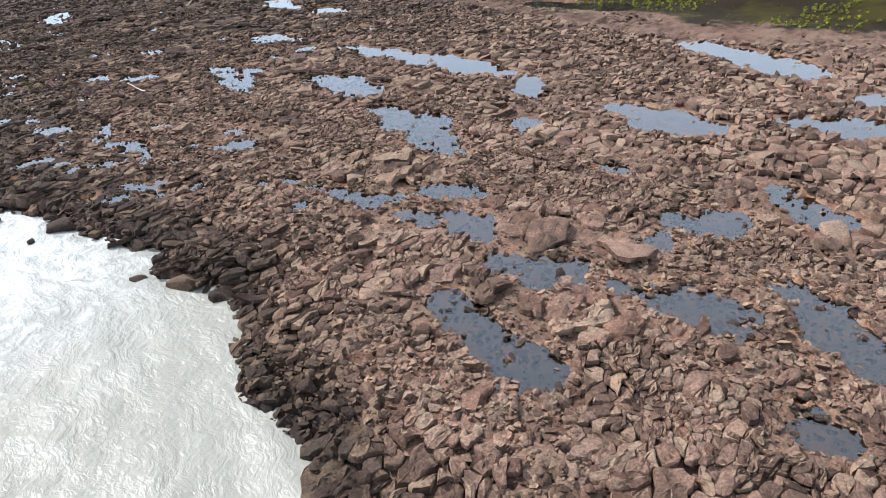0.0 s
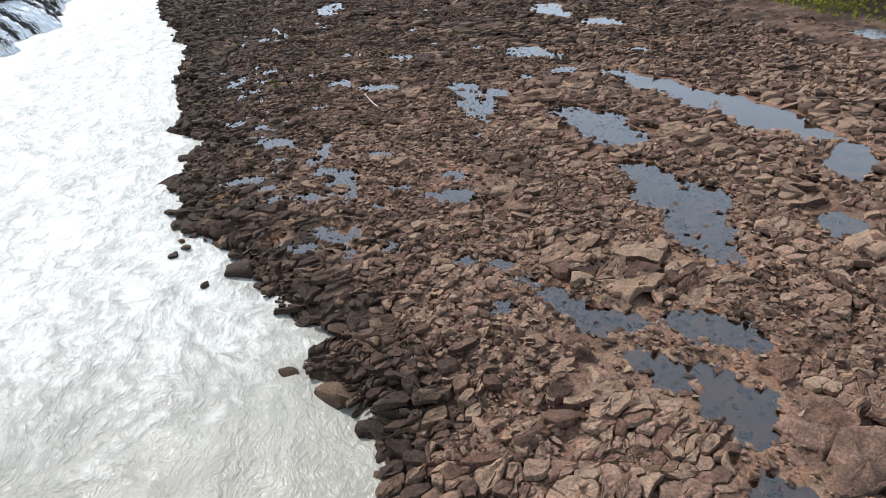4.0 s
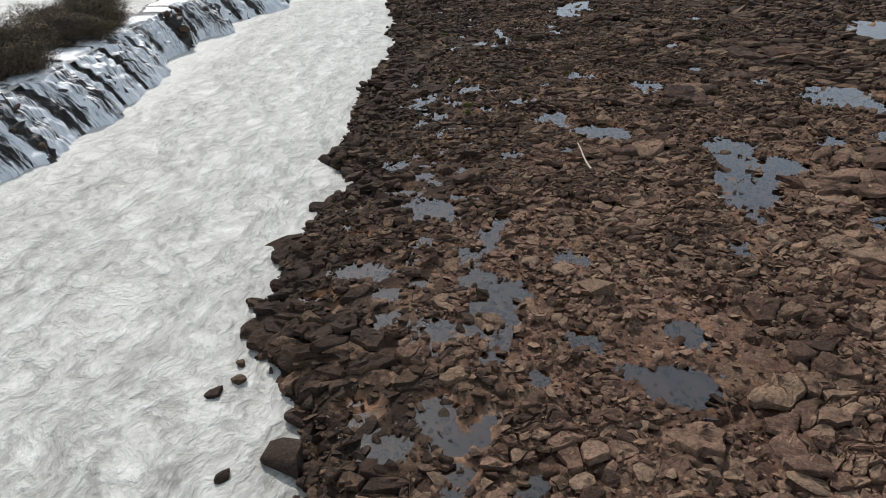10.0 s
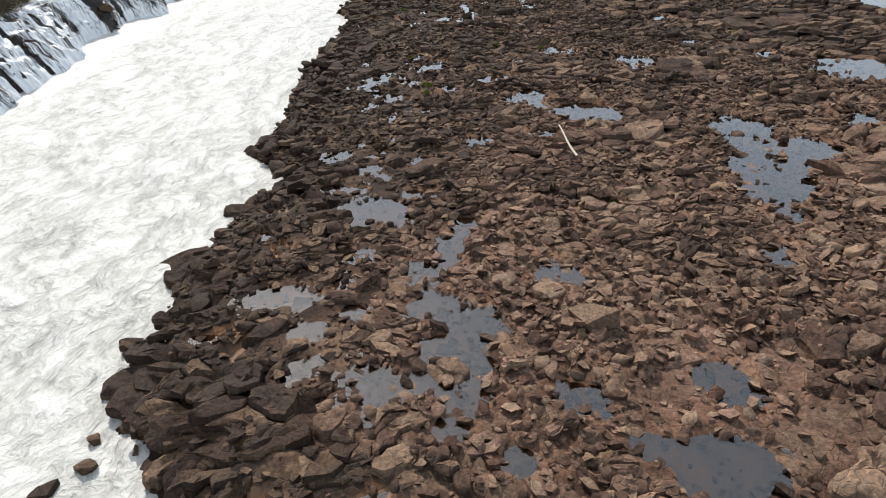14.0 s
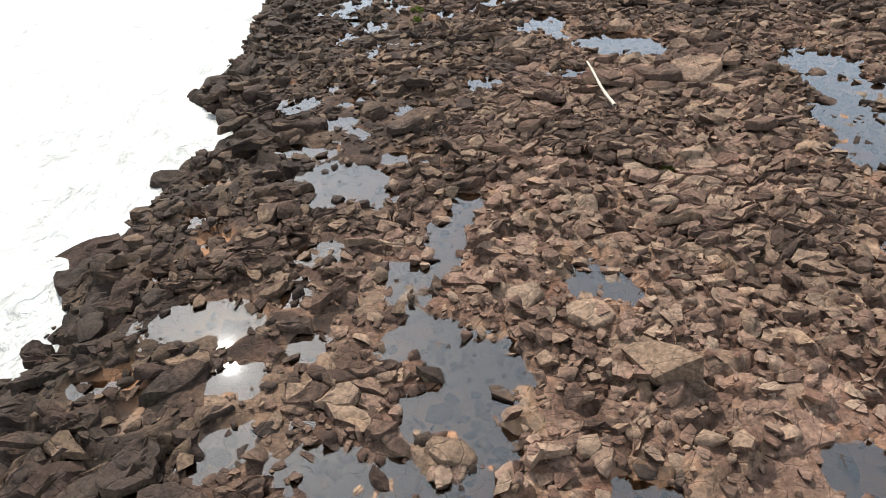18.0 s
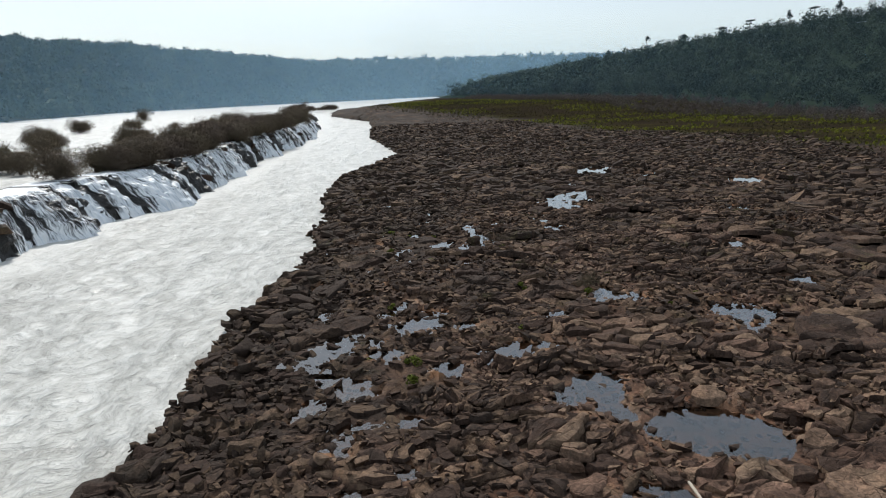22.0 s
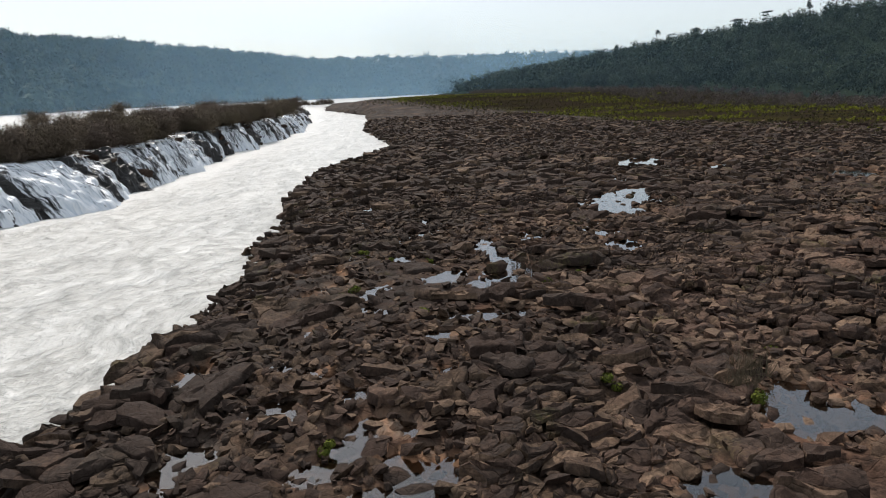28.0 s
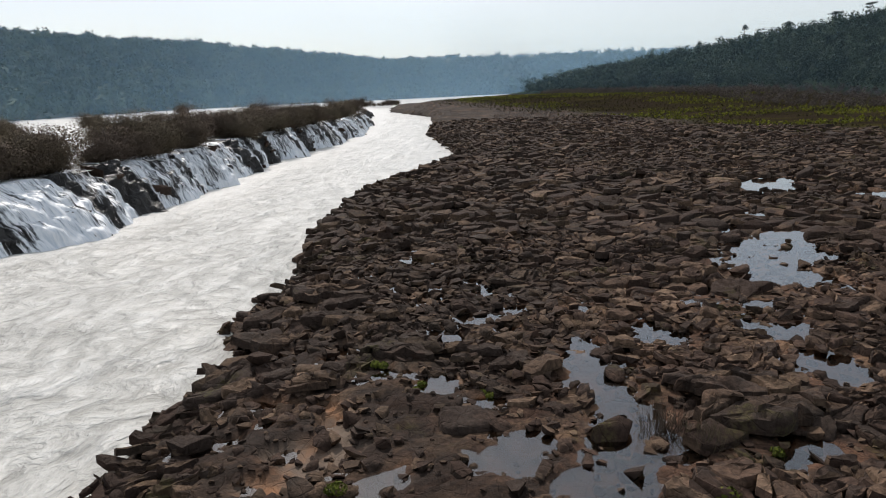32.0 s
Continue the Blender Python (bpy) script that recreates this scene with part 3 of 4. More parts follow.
def sheet(xs, ys, z, keep=None):
    """Corners and quads over a grid of the plan; keep: a mask of the corners whose quads stay."""
    gx, gy = np.meshgrid(xs, ys)
    verts = np.stack([gx, gy, z], -1).reshape(-1, 3)
    n = len(xs)
    i = (np.arange(len(ys) - 1)[:, None] * n + np.arange(n - 1)[None]).ravel()
    quads = np.stack([i, i + 1, i + n + 1, i + n], -1)
    if keep is not None:
        quads = quads[keep.ravel()[quads].any(1)]
        used = np.unique(quads)
        back = np.zeros(len(verts), int)
        back[used] = np.arange(len(used))
        return verts[used], back[quads], used
    return verts, quads, np.arange(len(verts))


def axis(*runs):
    out = [np.array([runs[0][0]], float)]
    for a, b, step in runs:
        n = max(1, round((b - a) / step))
        out.append(a + (b - a) * np.arange(1, n + 1) / n)
    return np.concatenate(out)


# ------------------------------------------------------------------ ground
gx = axis((-3600, -900, 300), (-900, -240, 30), (-240, -60, 9), (-60, -44, 2), (-44, -24, 0.7), (-24, -6, 2.5), (-6, 44, 0.25), (44, 80, 0.42), (80, 140, 1.0), (140, 800, 15), (800, 3600, 280))
gy = axis((-3600, -1000, 260), (-1000, -160, 60), (-160, -100, 2.0), (-100, -84, 0.3), (-84, 62, 0.25), (62, 120, 0.45), (120, 350, 1.3), (350, 1200, 16), (1200, 2600, 60), (2600, 4200, 200))
GX, GY = np.meshgrid(gx, gy)
# the corners stray a little, so that no rows show
stray = np.random.RandomState(2).uniform(-0.36, 0.36, GX.shape + (2,))
GX = GX + stray[..., 0] * np.minimum(np.gradient(gx), 1.0)[None]
GY = GY + stray[..., 1] * np.minimum(np.gradient(gy), 1.0)[:, None]
gz, *gfields = ground_height(GX, GY)
gv, gq, _ = sheet(gx, gy, gz)
gv[:, 0], gv[:, 1] = GX.ravel(), GY.ravel()
ground = new("ground", mesh_from("ground", gv, gq, GROUND, False, 38, **{k: f.ravel() for k, f in zip(("cell", "inland", "grass", "silt", "rim", "wood"), gfields)}))
tagged(ground, "cracked brown basalt river shelf rising to grass and wooded hills", "ground", kind="structure")


def ground_at(x, y):
    return ground_height(np.asarray(x, float), np.asarray(y, float))


# ------------------------------------------------------------------ water
def river_sheet(name, xs, ys, level, keep, foam, label):
    X, Y = np.meshgrid(xs, ys)
    w = 0.30 * (fbm(X / 1.3, Y / 2.4, 85) - 0.5) + 0.34 * (fbm(X / 2.6, Y / 5.5, 81) - 0.5) + 0.5 * (fbm(X / 7, Y / 14, 83) - 0.5)
    v, q, used = sheet(xs, ys, level(Y) + w, keep(X, Y))
    ob = new(name, mesh_from(name, v, q, RIVER, False, foam=foam(X, Y).ravel()[used]))
    return tagged(ob, label, "river", kind="structure")


river_sheet("water_channel", axis((-130, -46, 1.6), (-46, 18, 0.5)), axis((-420, -110, 5), (-110, 110, 0.6), (110, 440, 1.6)), channel_level,
            lambda X, Y: (X > fall_line(Y) - 3) & (X < shore(Y) + 4),
            lambda X, Y: 0.9 * smooth(9, 0, X - fall_line(Y)) + 0.16 + 0.25 * smooth(40, 180, Y) - 1.15 * smooth(-30, -80, Y) - 0.08 * smooth(7, 0, shore(Y) - X),
            "fast pale silty river with white foam streaks")
river_sheet("water_upper", axis((-330, -110, 6), (-110, -28, 1.5)), axis((-700, -100, 10), (-100, 340, 2), (340, 1500, 12)), lambda Y: UPPER_Z + 0 * Y,
            lambda X, Y: (X < np.where(Y < 360, fall_line(Y) - 3.8, shore(Y) + 10)) & (X > left_bank(Y) - 14),
            lambda X, Y: 0.25 + 0 * X, "wide shallow white river above the falls")
river_sheet("water_bend", axis((-130, 90, 6)), axis((400, 1500, 12)), lambda Y: UPPER_Z - 0.2 + 0 * Y,
            lambda X, Y: (X < shore(Y) + 10) & (X > -130) & (X > left_bank(Y) - 14),
            lambda X, Y: 0.3 + 0 * X, "distant river bend shining white between the hills")

# basins that touch share one sheet of water
def touching(p, q):
    return any(math.hypot(a[0] - b[0], a[1] - b[1]) < a[2] + b[2] + 1.6 for a in p for b in q)


SHEETS = []
for blobs in POOLS:
    near = [g for g in SHEETS if any(touching(blobs, other) for other in g)]
    SHEETS = [g for g in SHEETS if g not in near] + [sum(near, []) + [blobs]]
for number, group in enumerate(SHEETS):
    bx, by, br = [np.array([b[k] for blobs in group for b in blobs]) for k in range(3)]
    x0, x1, y0, y1 = (bx - br).min() - 2, (bx + br).max() + 2, (by - br).min() - 2, (by + br).max() + 2
    step = min(0.35, max(0.2, (x1 - x0) / 24))
    xs, ys = axis((x0, x1, step)), axis((y0, y1, step))
    X, Y = np.meshgrid(xs, ys)
    turns = np.arange(8)[:, None] * 0.7854
    level = float(np.percentile(base_height(bx + np.cos(turns) * (br + 0.5), by + np.sin(turns) * (br + 0.5)), 5 + 33 * float(smooth(4, 9, (bx - shore(by)).mean())))) - 0.12 - 0.004 * (number % 6) + 0.10 * float(smooth(30, 60, by.mean()))
    v, q, _ = sheet(xs, ys, np.full(X.shape, level), basin(X, Y, group) < 0.75)
    if len(q):
        tagged(new("pool", mesh_from("pool", v, q, POOL)), "shallow still rain pool among the basalt stones", "pool", "pools on the rock shelf", "structure")


# ------------------------------------------------------------------ loose stones
def stone_shape(seed, subdiv):
    """A blunt angular block: a ball cut by random planes."""
    rs = np.random.RandomState(seed)
    bm = bmesh.new()
    bmesh.ops.create_icosphere(bm, subdivisions=subdiv, radius=1.0)
    planes = rs.normal(size=(12, 3))
    planes /= np.linalg.norm(planes, axis=1)[:, None]
    planes = np.concatenate([planes, [[0.1, 0, 1], [0, 0.1, -1]]])
    cut = rs.uniform(0.34, 0.68, len(planes))
    cut[-2:] = 0.42
    for vert in bm.verts:
        p = np.array(vert.co)
        for n, c in zip(planes, cut):
            over = p @ n - c
            if over > 0:
                p = p - n * over * 0.95
        vert.co = p + rs.normal(size=3) * 0.02
    v = np.array([vv.co for vv in bm.verts])
    f = np.array([[c.index for c in ff.verts] for ff in bm.faces])
    bm.free()
    return v / np.abs(v).max(0) * (0.5, 0.5, 0.5), f


STONES_FINE = [stone_shape(k, 2) for k in range(10)]
STONES = [stone_shape(k + 40, 1) for k in range(14)]
STONE_MESH = [mesh_from("rock", v, f, ROCK, False, 40) for v, f in STONES_FINE]


def scatter_stones(name, label, x, y, size, seed, flatness=(0.28, 0.6), sink=0.3, fixed=None, level=None, shapes=None, lean=0.22):
    """Many stones in one mesh, each lying on the ground."""
    rs = np.random.RandomState(seed)
    z, _, inland = ground_at(x, y)[:3]
    if level is not None:
        z = level
    if fixed is not None:
        inland = np.full(len(x), fixed)
    verts, faces, tint, count = [], [], [], 0
    shapes = shapes or STONES
    kind = rs.randint(len(shapes), size=len(x))
    for k, (v, f) in enumerate(shapes):
        s = np.where(kind == k)[0]
        if not len(s):
            continue
        a, tx, ty = rs.rand(len(s)) * 6.283, rs.normal(size=len(s)) * lean, rs.normal(size=len(s)) * lean
        dims = np.stack([size[s] * rs.uniform(0.8, 1.35, len(s)), size[s] * rs.uniform(0.6, 1.0, len(s)), size[s] * rs.uniform(*flatness, len(s))], -1)
        p = v[None] * dims[:, None]
        p[..., 2] += p[..., 0] * tx[:, None] + p[..., 1] * ty[:, None]
        c, sn = np.cos(a)[:, None], np.sin(a)[:, None]
        q = np.stack([p[..., 0] * c - p[..., 1] * sn + x[s][:, None], p[..., 0] * sn + p[..., 1] * c + y[s][:, None], p[..., 2] + (z[s] + dims[:, 2] * (0.5 - sink))[:, None]], -1)
        verts.append(q.reshape(-1, 3))
        faces.append((f[None] + (np.arange(len(s)) * len(v))[:, None, None] + count).reshape(-1, 3))
        tint.append(np.repeat(inland[s], len(v)))
        count += len(s) * len(v)
    ob = new(name, mesh_from(name, np.concatenate(verts), np.concatenate(faces), RUBBLE, False, 55, inland=np.concatenate(tint)))
    return tagged(ob, label, "rocks", kind="stuff")


def strew(n, x0, x1, y0, y1, seed, accept):
    rs = np.random.RandomState(seed)
    x, y = rs.uniform(x0, x1, n), rs.uniform(y0, y1, n)
    ok = accept(x, y, rs.rand(n))
    return x[ok], y[ok], rs.rand(ok.sum())


def rubble_zone(x, y, r):
    d = x - shore(y)
    p = smooth(0.46, 0.60, fbm(x / 7.0, y / 7.0, 13)) * 0.92 + 0.10 + 0.4 * smooth(4, 0, d)
    b = basin(x, y)
    p = p + 0.45 * smooth(1.6, 0.6, b)
    p = p * np.where(b < 0.0, 0.25, 1.0) * (x < grass_edge(y) - 4)
    return (d > -0.3) & (r < p)


x, y, s = strew(92000, -8, 52, -94, 66, 5, rubble_zone)
scatter_stones("rubble", "loose angular brown and grey basalt rubble", x, y, 0.20 + 0.58 * s**3.0, 6)
x, y, s = strew(9000, 0, 120, -90, 150, 8, lambda x, y, r: rubble_zone(x, y, r) & ((x > 50) | (y > 64)))
ok = basin(x, y) > 0.2
x, y, s = x[ok], y[ok], s[ok]
scatter_stones("distant_rubble", "distant dark basalt rubble on the shelf", x, y, 0.5 + 0.8 * s**2, 9)
x, y, s = strew(7000, -60, 10, 60, 250, 18, lambda x, y, r: (x - shore(y) > -0.5) & (x - shore(y) < 16))
scatter_stones("shore_rubble", "dark wet basalt blocks along the far shore", x, y, 0.6 + 1.2 * s**2, 19)

def joint_cells(x0, x1, y0, y1, sizes, pick, keep, seed):
    """Jointed rock: the cells between seeds strewn at several sizes, as rings of corners in the plan."""
    rs = np.random.RandomState(seed)
    ca, sa, long = math.cos(0.35), math.sin(0.35), 1.32
    pts = []
    for k, size in enumerate(sizes):
        X, Y = np.meshgrid(np.arange(x0, x1, size * 1.15), np.arange(y0, y1, size * 0.87))
        X = X + rs.uniform(-0.46, 0.46, X.shape) * size * 1.15
        Y = Y + rs.uniform(-0.46, 0.46, X.shape) * size * 0.87
        ok = (pick(X, Y) == k) & keep(X, Y)
        pts.append(np.stack([X[ok], Y[ok], np.full(ok.sum(), size)], -1))
    pts = np.concatenate(pts)
    u = (pts[:, 0] * ca + pts[:, 1] * sa) / long
    v = (pts[:, 1] * ca - pts[:, 0] * sa) * long
    tree = KDTree(len(pts))
    for i in range(len(pts)):
        tree.insert((u[i], v[i], 0), i)
    tree.balance()
    out = []
    for i in range(len(pts)):
        cx, cy, w = u[i], v[i], pts[i, 2] * 0.95
        ring = [(cx + w * a, cy + w * b) for a, b in ((1, 0.3), (0.7, 0.8), (-0.2, 1), (-0.9, 0.6), (-1, -0.3), (-0.6, -0.9), (0.3, -1), (0.9, -0.6))]
        for co, j, _ in tree.find_n((cx, cy, 0), 13):
            if j == i:
                continue
            nx, ny = co[0] - cx, co[1] - cy
            lim = nx * (cx + co[0]) / 2 + ny * (cy + co[1]) / 2
            side = [nx * a + ny * b - lim for a, b in ring]
            if max(side) <= 0:
                continue
            cut = []
            for k in range(len(ring)):
                (ax, ay), (bx, by), sa_, sb_ = ring[k - 1], ring[k], side[k - 1], side[k]
                if (sa_ <= 0) != (sb_ <= 0):
                    t = sa_ / (sa_ - sb_)
                    cut.append((ax + (bx - ax) * t, ay + (by - ay) * t))
                if sb_ <= 0:
                    cut.append((bx, by))
            ring = cut
            if len(ring) < 3:
                break
        if len(ring) < 3:
            continue
        p = np.array(ring)
        p[:, 0], p[:, 1] = p[:, 0] * long * ca - p[:, 1] / long * sa, p[:, 0] * long * sa + p[:, 1] / long * ca
        out.append((pts[i, 2], p))
    return out


def even_ring(p, n):
    """n corners at even steps round a polygon, with blunted corners."""
    q = np.concatenate([p, p[:1]])
    step = np.hypot(*np.diff(q, axis=0).T)
    at = np.concatenate([[0], np.cumsum(step)])
    want = np.arange(n) * at[-1] / n
    r = np.stack([np.interp(want, at, q[:, 0]), np.interp(want, at, q[:, 1])], -1)
    return 0.04 * np.roll(r, 1, 0) + 0.92 * r + 0.04 * np.roll(r, -1, 0)


def slab_meshes(cells_, n, levels, gap, seed, thick, wild=0.0):
    """Corners of worn slabs, one a cell: sides, a rounded shoulder and an uneven top; and the faces of one slab."""
    rs = np.random.RandomState(seed)
    rings = np.stack([even_ring(p, n) for _, p in cells_])
    size = np.array([c for c, _ in cells_])
    keep = (basin(rings[..., 0], rings[..., 1]) < 0.24).mean(1) < 0.16
    rings, size = rings[keep], size[keep]
    bx, by = rings[..., 0].copy(), rings[..., 1].copy()
    for axis_, sd in ((0, 111), (1, 113)):
        rings[..., axis_] += 1.5 * (fbm(bx / 1.9, by / 1.9, sd, 2) - 0.5) + 0.55 * (fbm(bx / 0.55, by / 0.55, sd + 1, 2) - 0.5) + rs.normal(size=bx.shape) * 0.022 * size[:, None]
    mid = rings.mean(1)
    out = rings - mid[:, None]
    reach = np.hypot(out[..., 0], out[..., 1]).mean(1)
    out = out * np.maximum(0.55, 1 - gap * (0.15 + 2.2 * rs.rand(len(out)) ** 2) / reach)[:, None, None]
    d = mid[:, 0] - shore(mid[:, 1])
    edge = smooth(5, 0.5, d)
    step = fbm(mid[:, 0] / 3.4, mid[:, 1] / 2.6, 115) * 6
    rise = 0.17 * (np.floor(step) + smooth(0.6, 1.0, step - np.floor(step)) - 3.0) + rs.normal(size=len(mid)) * (0.075 + 0.16 * edge + wild) + 0.16 + 0.10 * np.minimum(size, 2.0)
    rise = np.maximum(rise, 0.03)
    z0 = base_height(mid[:, 0], mid[:, 1]) + rise
    tilt = rs.normal(size=(len(mid), 2)) * (0.10 + 0.10 * edge + 0.7 * wild)[:, None]
    verts = []
    for scale, drop, rough in levels:
        xy = mid[:, None] + out * scale * (1 + rs.normal(size=out.shape[:2]) * 0.02)[..., None]
        lump = fbm(xy[..., 0] / 0.8, xy[..., 1] / 0.8, 117) - 0.5
        off = xy - mid[:, None]
        z = z0[:, None] + (off * tilt[:, None]).sum(-1) + rough * (0.40 * lump + 0.16 * (np.round(lump * 9) / 9) + rs.normal(size=lump.shape) * 0.030) - drop * thick * np.minimum(1.0, reach)[:, None]
        verts.append(np.concatenate([xy, z[..., None]], -1))
    top = np.concatenate([mid, (z0 + 0.02)[:, None]], -1)[:, None]
    verts = np.concatenate(verts + [top], 1)
    faces = []
    for lv in range(len(levels) - 1):
        for i in range(n):
            p, q = lv * n + i, lv * n + (i + 1) % n
            faces += [(p, q, q + n), (p, q + n, p + n)]
    last = (len(levels) - 1) * n
    faces += [(last + i, last + (i + 1) % n, last + n) for i in range(n)]
    return verts, np.array(faces), mid


def joined_slabs(name, label, verts, faces):
    c = verts.mean(1)
    inland = ground_at(c[:, 0], c[:, 1])[2]
    crease = 48 if verts.shape[1] > 60 else 40
    f = (faces[None] + (np.arange(len(verts)) * verts.shape[1])[:, None, None]).reshape(-1, 3)
    ob = new(name, mesh_from(name, verts.reshape(-1, 3), f, RUBBLE, False, crease, inland=np.repeat(inland, verts.shape[1])))
    return tagged(ob, label, "rocks", kind="stuff")


def slab_size(X, Y):
    """0 to 3: the size of the blocks, in broad patches, smaller along the water."""
    f = 0.62 * fbm(X / 9.0, Y / 9.0, 121) + 0.38 * fbm(X / 2.6, Y / 2.6, 122) + 0.13 * smooth(0.5, 0.62, fbm(X / 7.0, Y / 7.0, 13))
    return np.digitize(f, (0.40, 0.49, 0.58))


SLAB_SIZES = (2.9, 1.5, 0.85, 0.52)
BROAD = ((1.04, 0.75, 0.2), (1.01, 0.12, 0.5), (0.965, 0.015, 0.9), (0.78, -0.01, 1.2), (0.52, -0.02, 1.2), (0.26, -0.02, 1.2))
SMALL = ((1.06, 0.85, 0.1), (1.0, 0.11, 0.5), (0.90, 0.0, 0.8), (0.5, -0.02, 0.9))


def slab_ground(X, Y):
    return (X > shore(Y) + 0.3) & (X < grass_edge(Y) + 12) & (basin(X, Y) > 0.22)


def pavement_zone(X, Y):
    r = cells(np.floor(X * 7).astype(np.int64), np.floor(Y * 7).astype(np.int64), 131)[..., 0]
    return slab_ground(X, Y) & (r < 0.14 + 0.86 * mosaic(X, Y)) & ((X < 52) & (Y < 66))


CELLS = joint_cells(-10, 54, -97, 68, SLAB_SIZES, slab_size, pavement_zone, 141)
broad = [c for c in CELLS if c[0] > 1.2]
small = [c for c in CELLS if c[0] < 1.2]
bv, bf, bmid = slab_meshes(broad, 24, BROAD, 0.04, 142, 0.55)
near = np.where((bmid[:, 0] > 5) & (bmid[:, 0] < 27) & (bmid[:, 1] > 4) & (bmid[:, 1] < 46))[0][:290]
rest = np.setdiff1d(np.arange(len(bv)), near)
joined_slabs("broad_slabs", "broad cracked basalt slabs with worn rounded edges", bv[rest], bf)
sv, sf, smid = slab_meshes(small, 11, SMALL, 0.035, 143, 0.6)
joined_slabs("jointed_blocks", "worn angular basalt blocks packed between dark joints", sv, sf)
def distant_zone(X, Y):
    r = cells(np.floor(X * 7).astype(np.int64), np.floor(Y * 7).astype(np.int64), 133)[..., 0]
    return slab_ground(X, Y) & ((X >= 52) | (Y >= 66)) & (X < shore(Y) + np.interp(Y, (66, 150, 200), (95, 95, 60))) & (Y < 250) & (r < 0.62 + 0.35 * mosaic(X, Y) - 0.30 * smooth(110, 220, Y))


CELLS = joint_cells(-34, 122, -97, 251, (1.8, 1.25, 0.95, 0.75), slab_size, distant_zone, 144)
dv, df, _ = slab_meshes(CELLS, 7, SMALL[:3], 0.07, 145, 0.7, 0.07)
joined_slabs("distant_slabs", "distant dark basalt slabs on the shelf", dv, df)
# the slabs that the way passes nearest, each a piece of the shelf
tint = ground_at(bmid[:, 0], bmid[:, 1])[2]
for k in near:
    c = bv[k].mean(0)
    ob = new("slab", mesh_from("slab", bv[k] - c, bf, SLAB, False, 46, inland=np.full(len(bv[k]), tint[k])))
    ob.parent = ground
    ob.location = c

x, y, s = strew(52000, 2, 60, -96, 66, 57, lambda x, y, r: (r < 0.22 + 0.75 * smooth(0.48, 0.62, fbm(x / 2.2, y / 2.2, 59))) & (basin(x, y) < 0.25) & (basin(x, y) > -1.6))
scatter_stones("pool_stones", "small dark wet stones standing in the pools", x, y, 0.18 + 0.62 * s**2.2, 58, (0.35, 0.7), 0.25, 0.12)

# boulders at the water's edge, in pools and on the slabs, that can be told one from another
HERO = [(7.4, -35.8, 2.6), (16.4, -25.0, 0.9), (16.9, -26.5, 1.3), (22.8, -23.7, 1.9), (12.9, 18.5, 1.2), (13.6, 18.0, 1.0), (16.2, 38.6, 1.3), (45.5, -36.0, 1.0),
        (43.2, -38.6, 1.1), (23.1, -49.8, 1.0), (35.9, -1.2, 1.0), (5.0, -36.8, 0.9), (3.3, -30.4, 0.9), (2.4, -31.5, 0.8), (2.9, -29.0, 0.7), (10.2, -49.0, 1.6), (12.3, -51.5, 2.6)]
rs = np.random.RandomState(77)
spots = [(hx, hy, hs) for hx, hy, hs in HERO]
for k in range(300 - len(HERO)):
    yy = -80 + 170 * (k / 283.0)
    near = rs.rand() < 0.62
    xx = float(shore(np.array([yy]))[0]) + (rs.uniform(0.2, 3.4) if near else rs.uniform(3, 38))
    spots.append((xx, yy + rs.uniform(-0.5, 0.5), rs.uniform(0.6, 1.5) if near else rs.uniform(0.6, 1.3)))
hz = ground_at(np.array([p[0] for p in spots]), np.array([p[1] for p in spots]))[0]
for k, (xx, yy, size) in enumerate(spots):
    ob = new("boulder", STONE_MESH[k % len(STONE_MESH)])
    edge_d = xx - float(shore(np.array([yy]))[0])
    h = size * rs.uniform(0.38, 0.6)
    ob.matrix_world = Matrix.Translation((xx, yy, max(float(hz[k]), -2.0) + 0.22 * h)) @ Euler((rs.normal() * 0.16, rs.normal() * 0.16, rs.rand() * 6.28)).to_matrix().to_4x4() @ Matrix.Diagonal((size * rs.uniform(0.95, 1.3), size * rs.uniform(0.7, 1.0), h, 1))
    tagged(ob, "dark wet basalt boulder at the water's edge" if edge_d < 3.2 else "blunt brown basalt boulder lying on the rock shelf", "rock", "boulders on the rock shelf")

# ------------------------------------------------------------------ falls
rs = np.random.RandomState(5)
CURTAINS, yy = [], -45.0
while yy < 275:
    w = rs.uniform(4, 12)
    CURTAINS.append((yy, yy + w))
    yy += w + (rs.uniform(0.2, 1.0) if 40 < yy < 75 else rs.uniform(0.15, 0.7) if rs.rand() < 0.6 else rs.uniform(2.0, 5.0))
CURTAIN_Y = np.arange(-62, 302, 0.25)
CURTAIN_DRY = np.array([not any(a - 0.1 < v < b + 0.1 for a, b in CURTAINS) for v in CURTAIN_Y], float)
CURTAIN_DRY = np.convolve(CURTAIN_DRY, np.ones(5) / 5, "same")


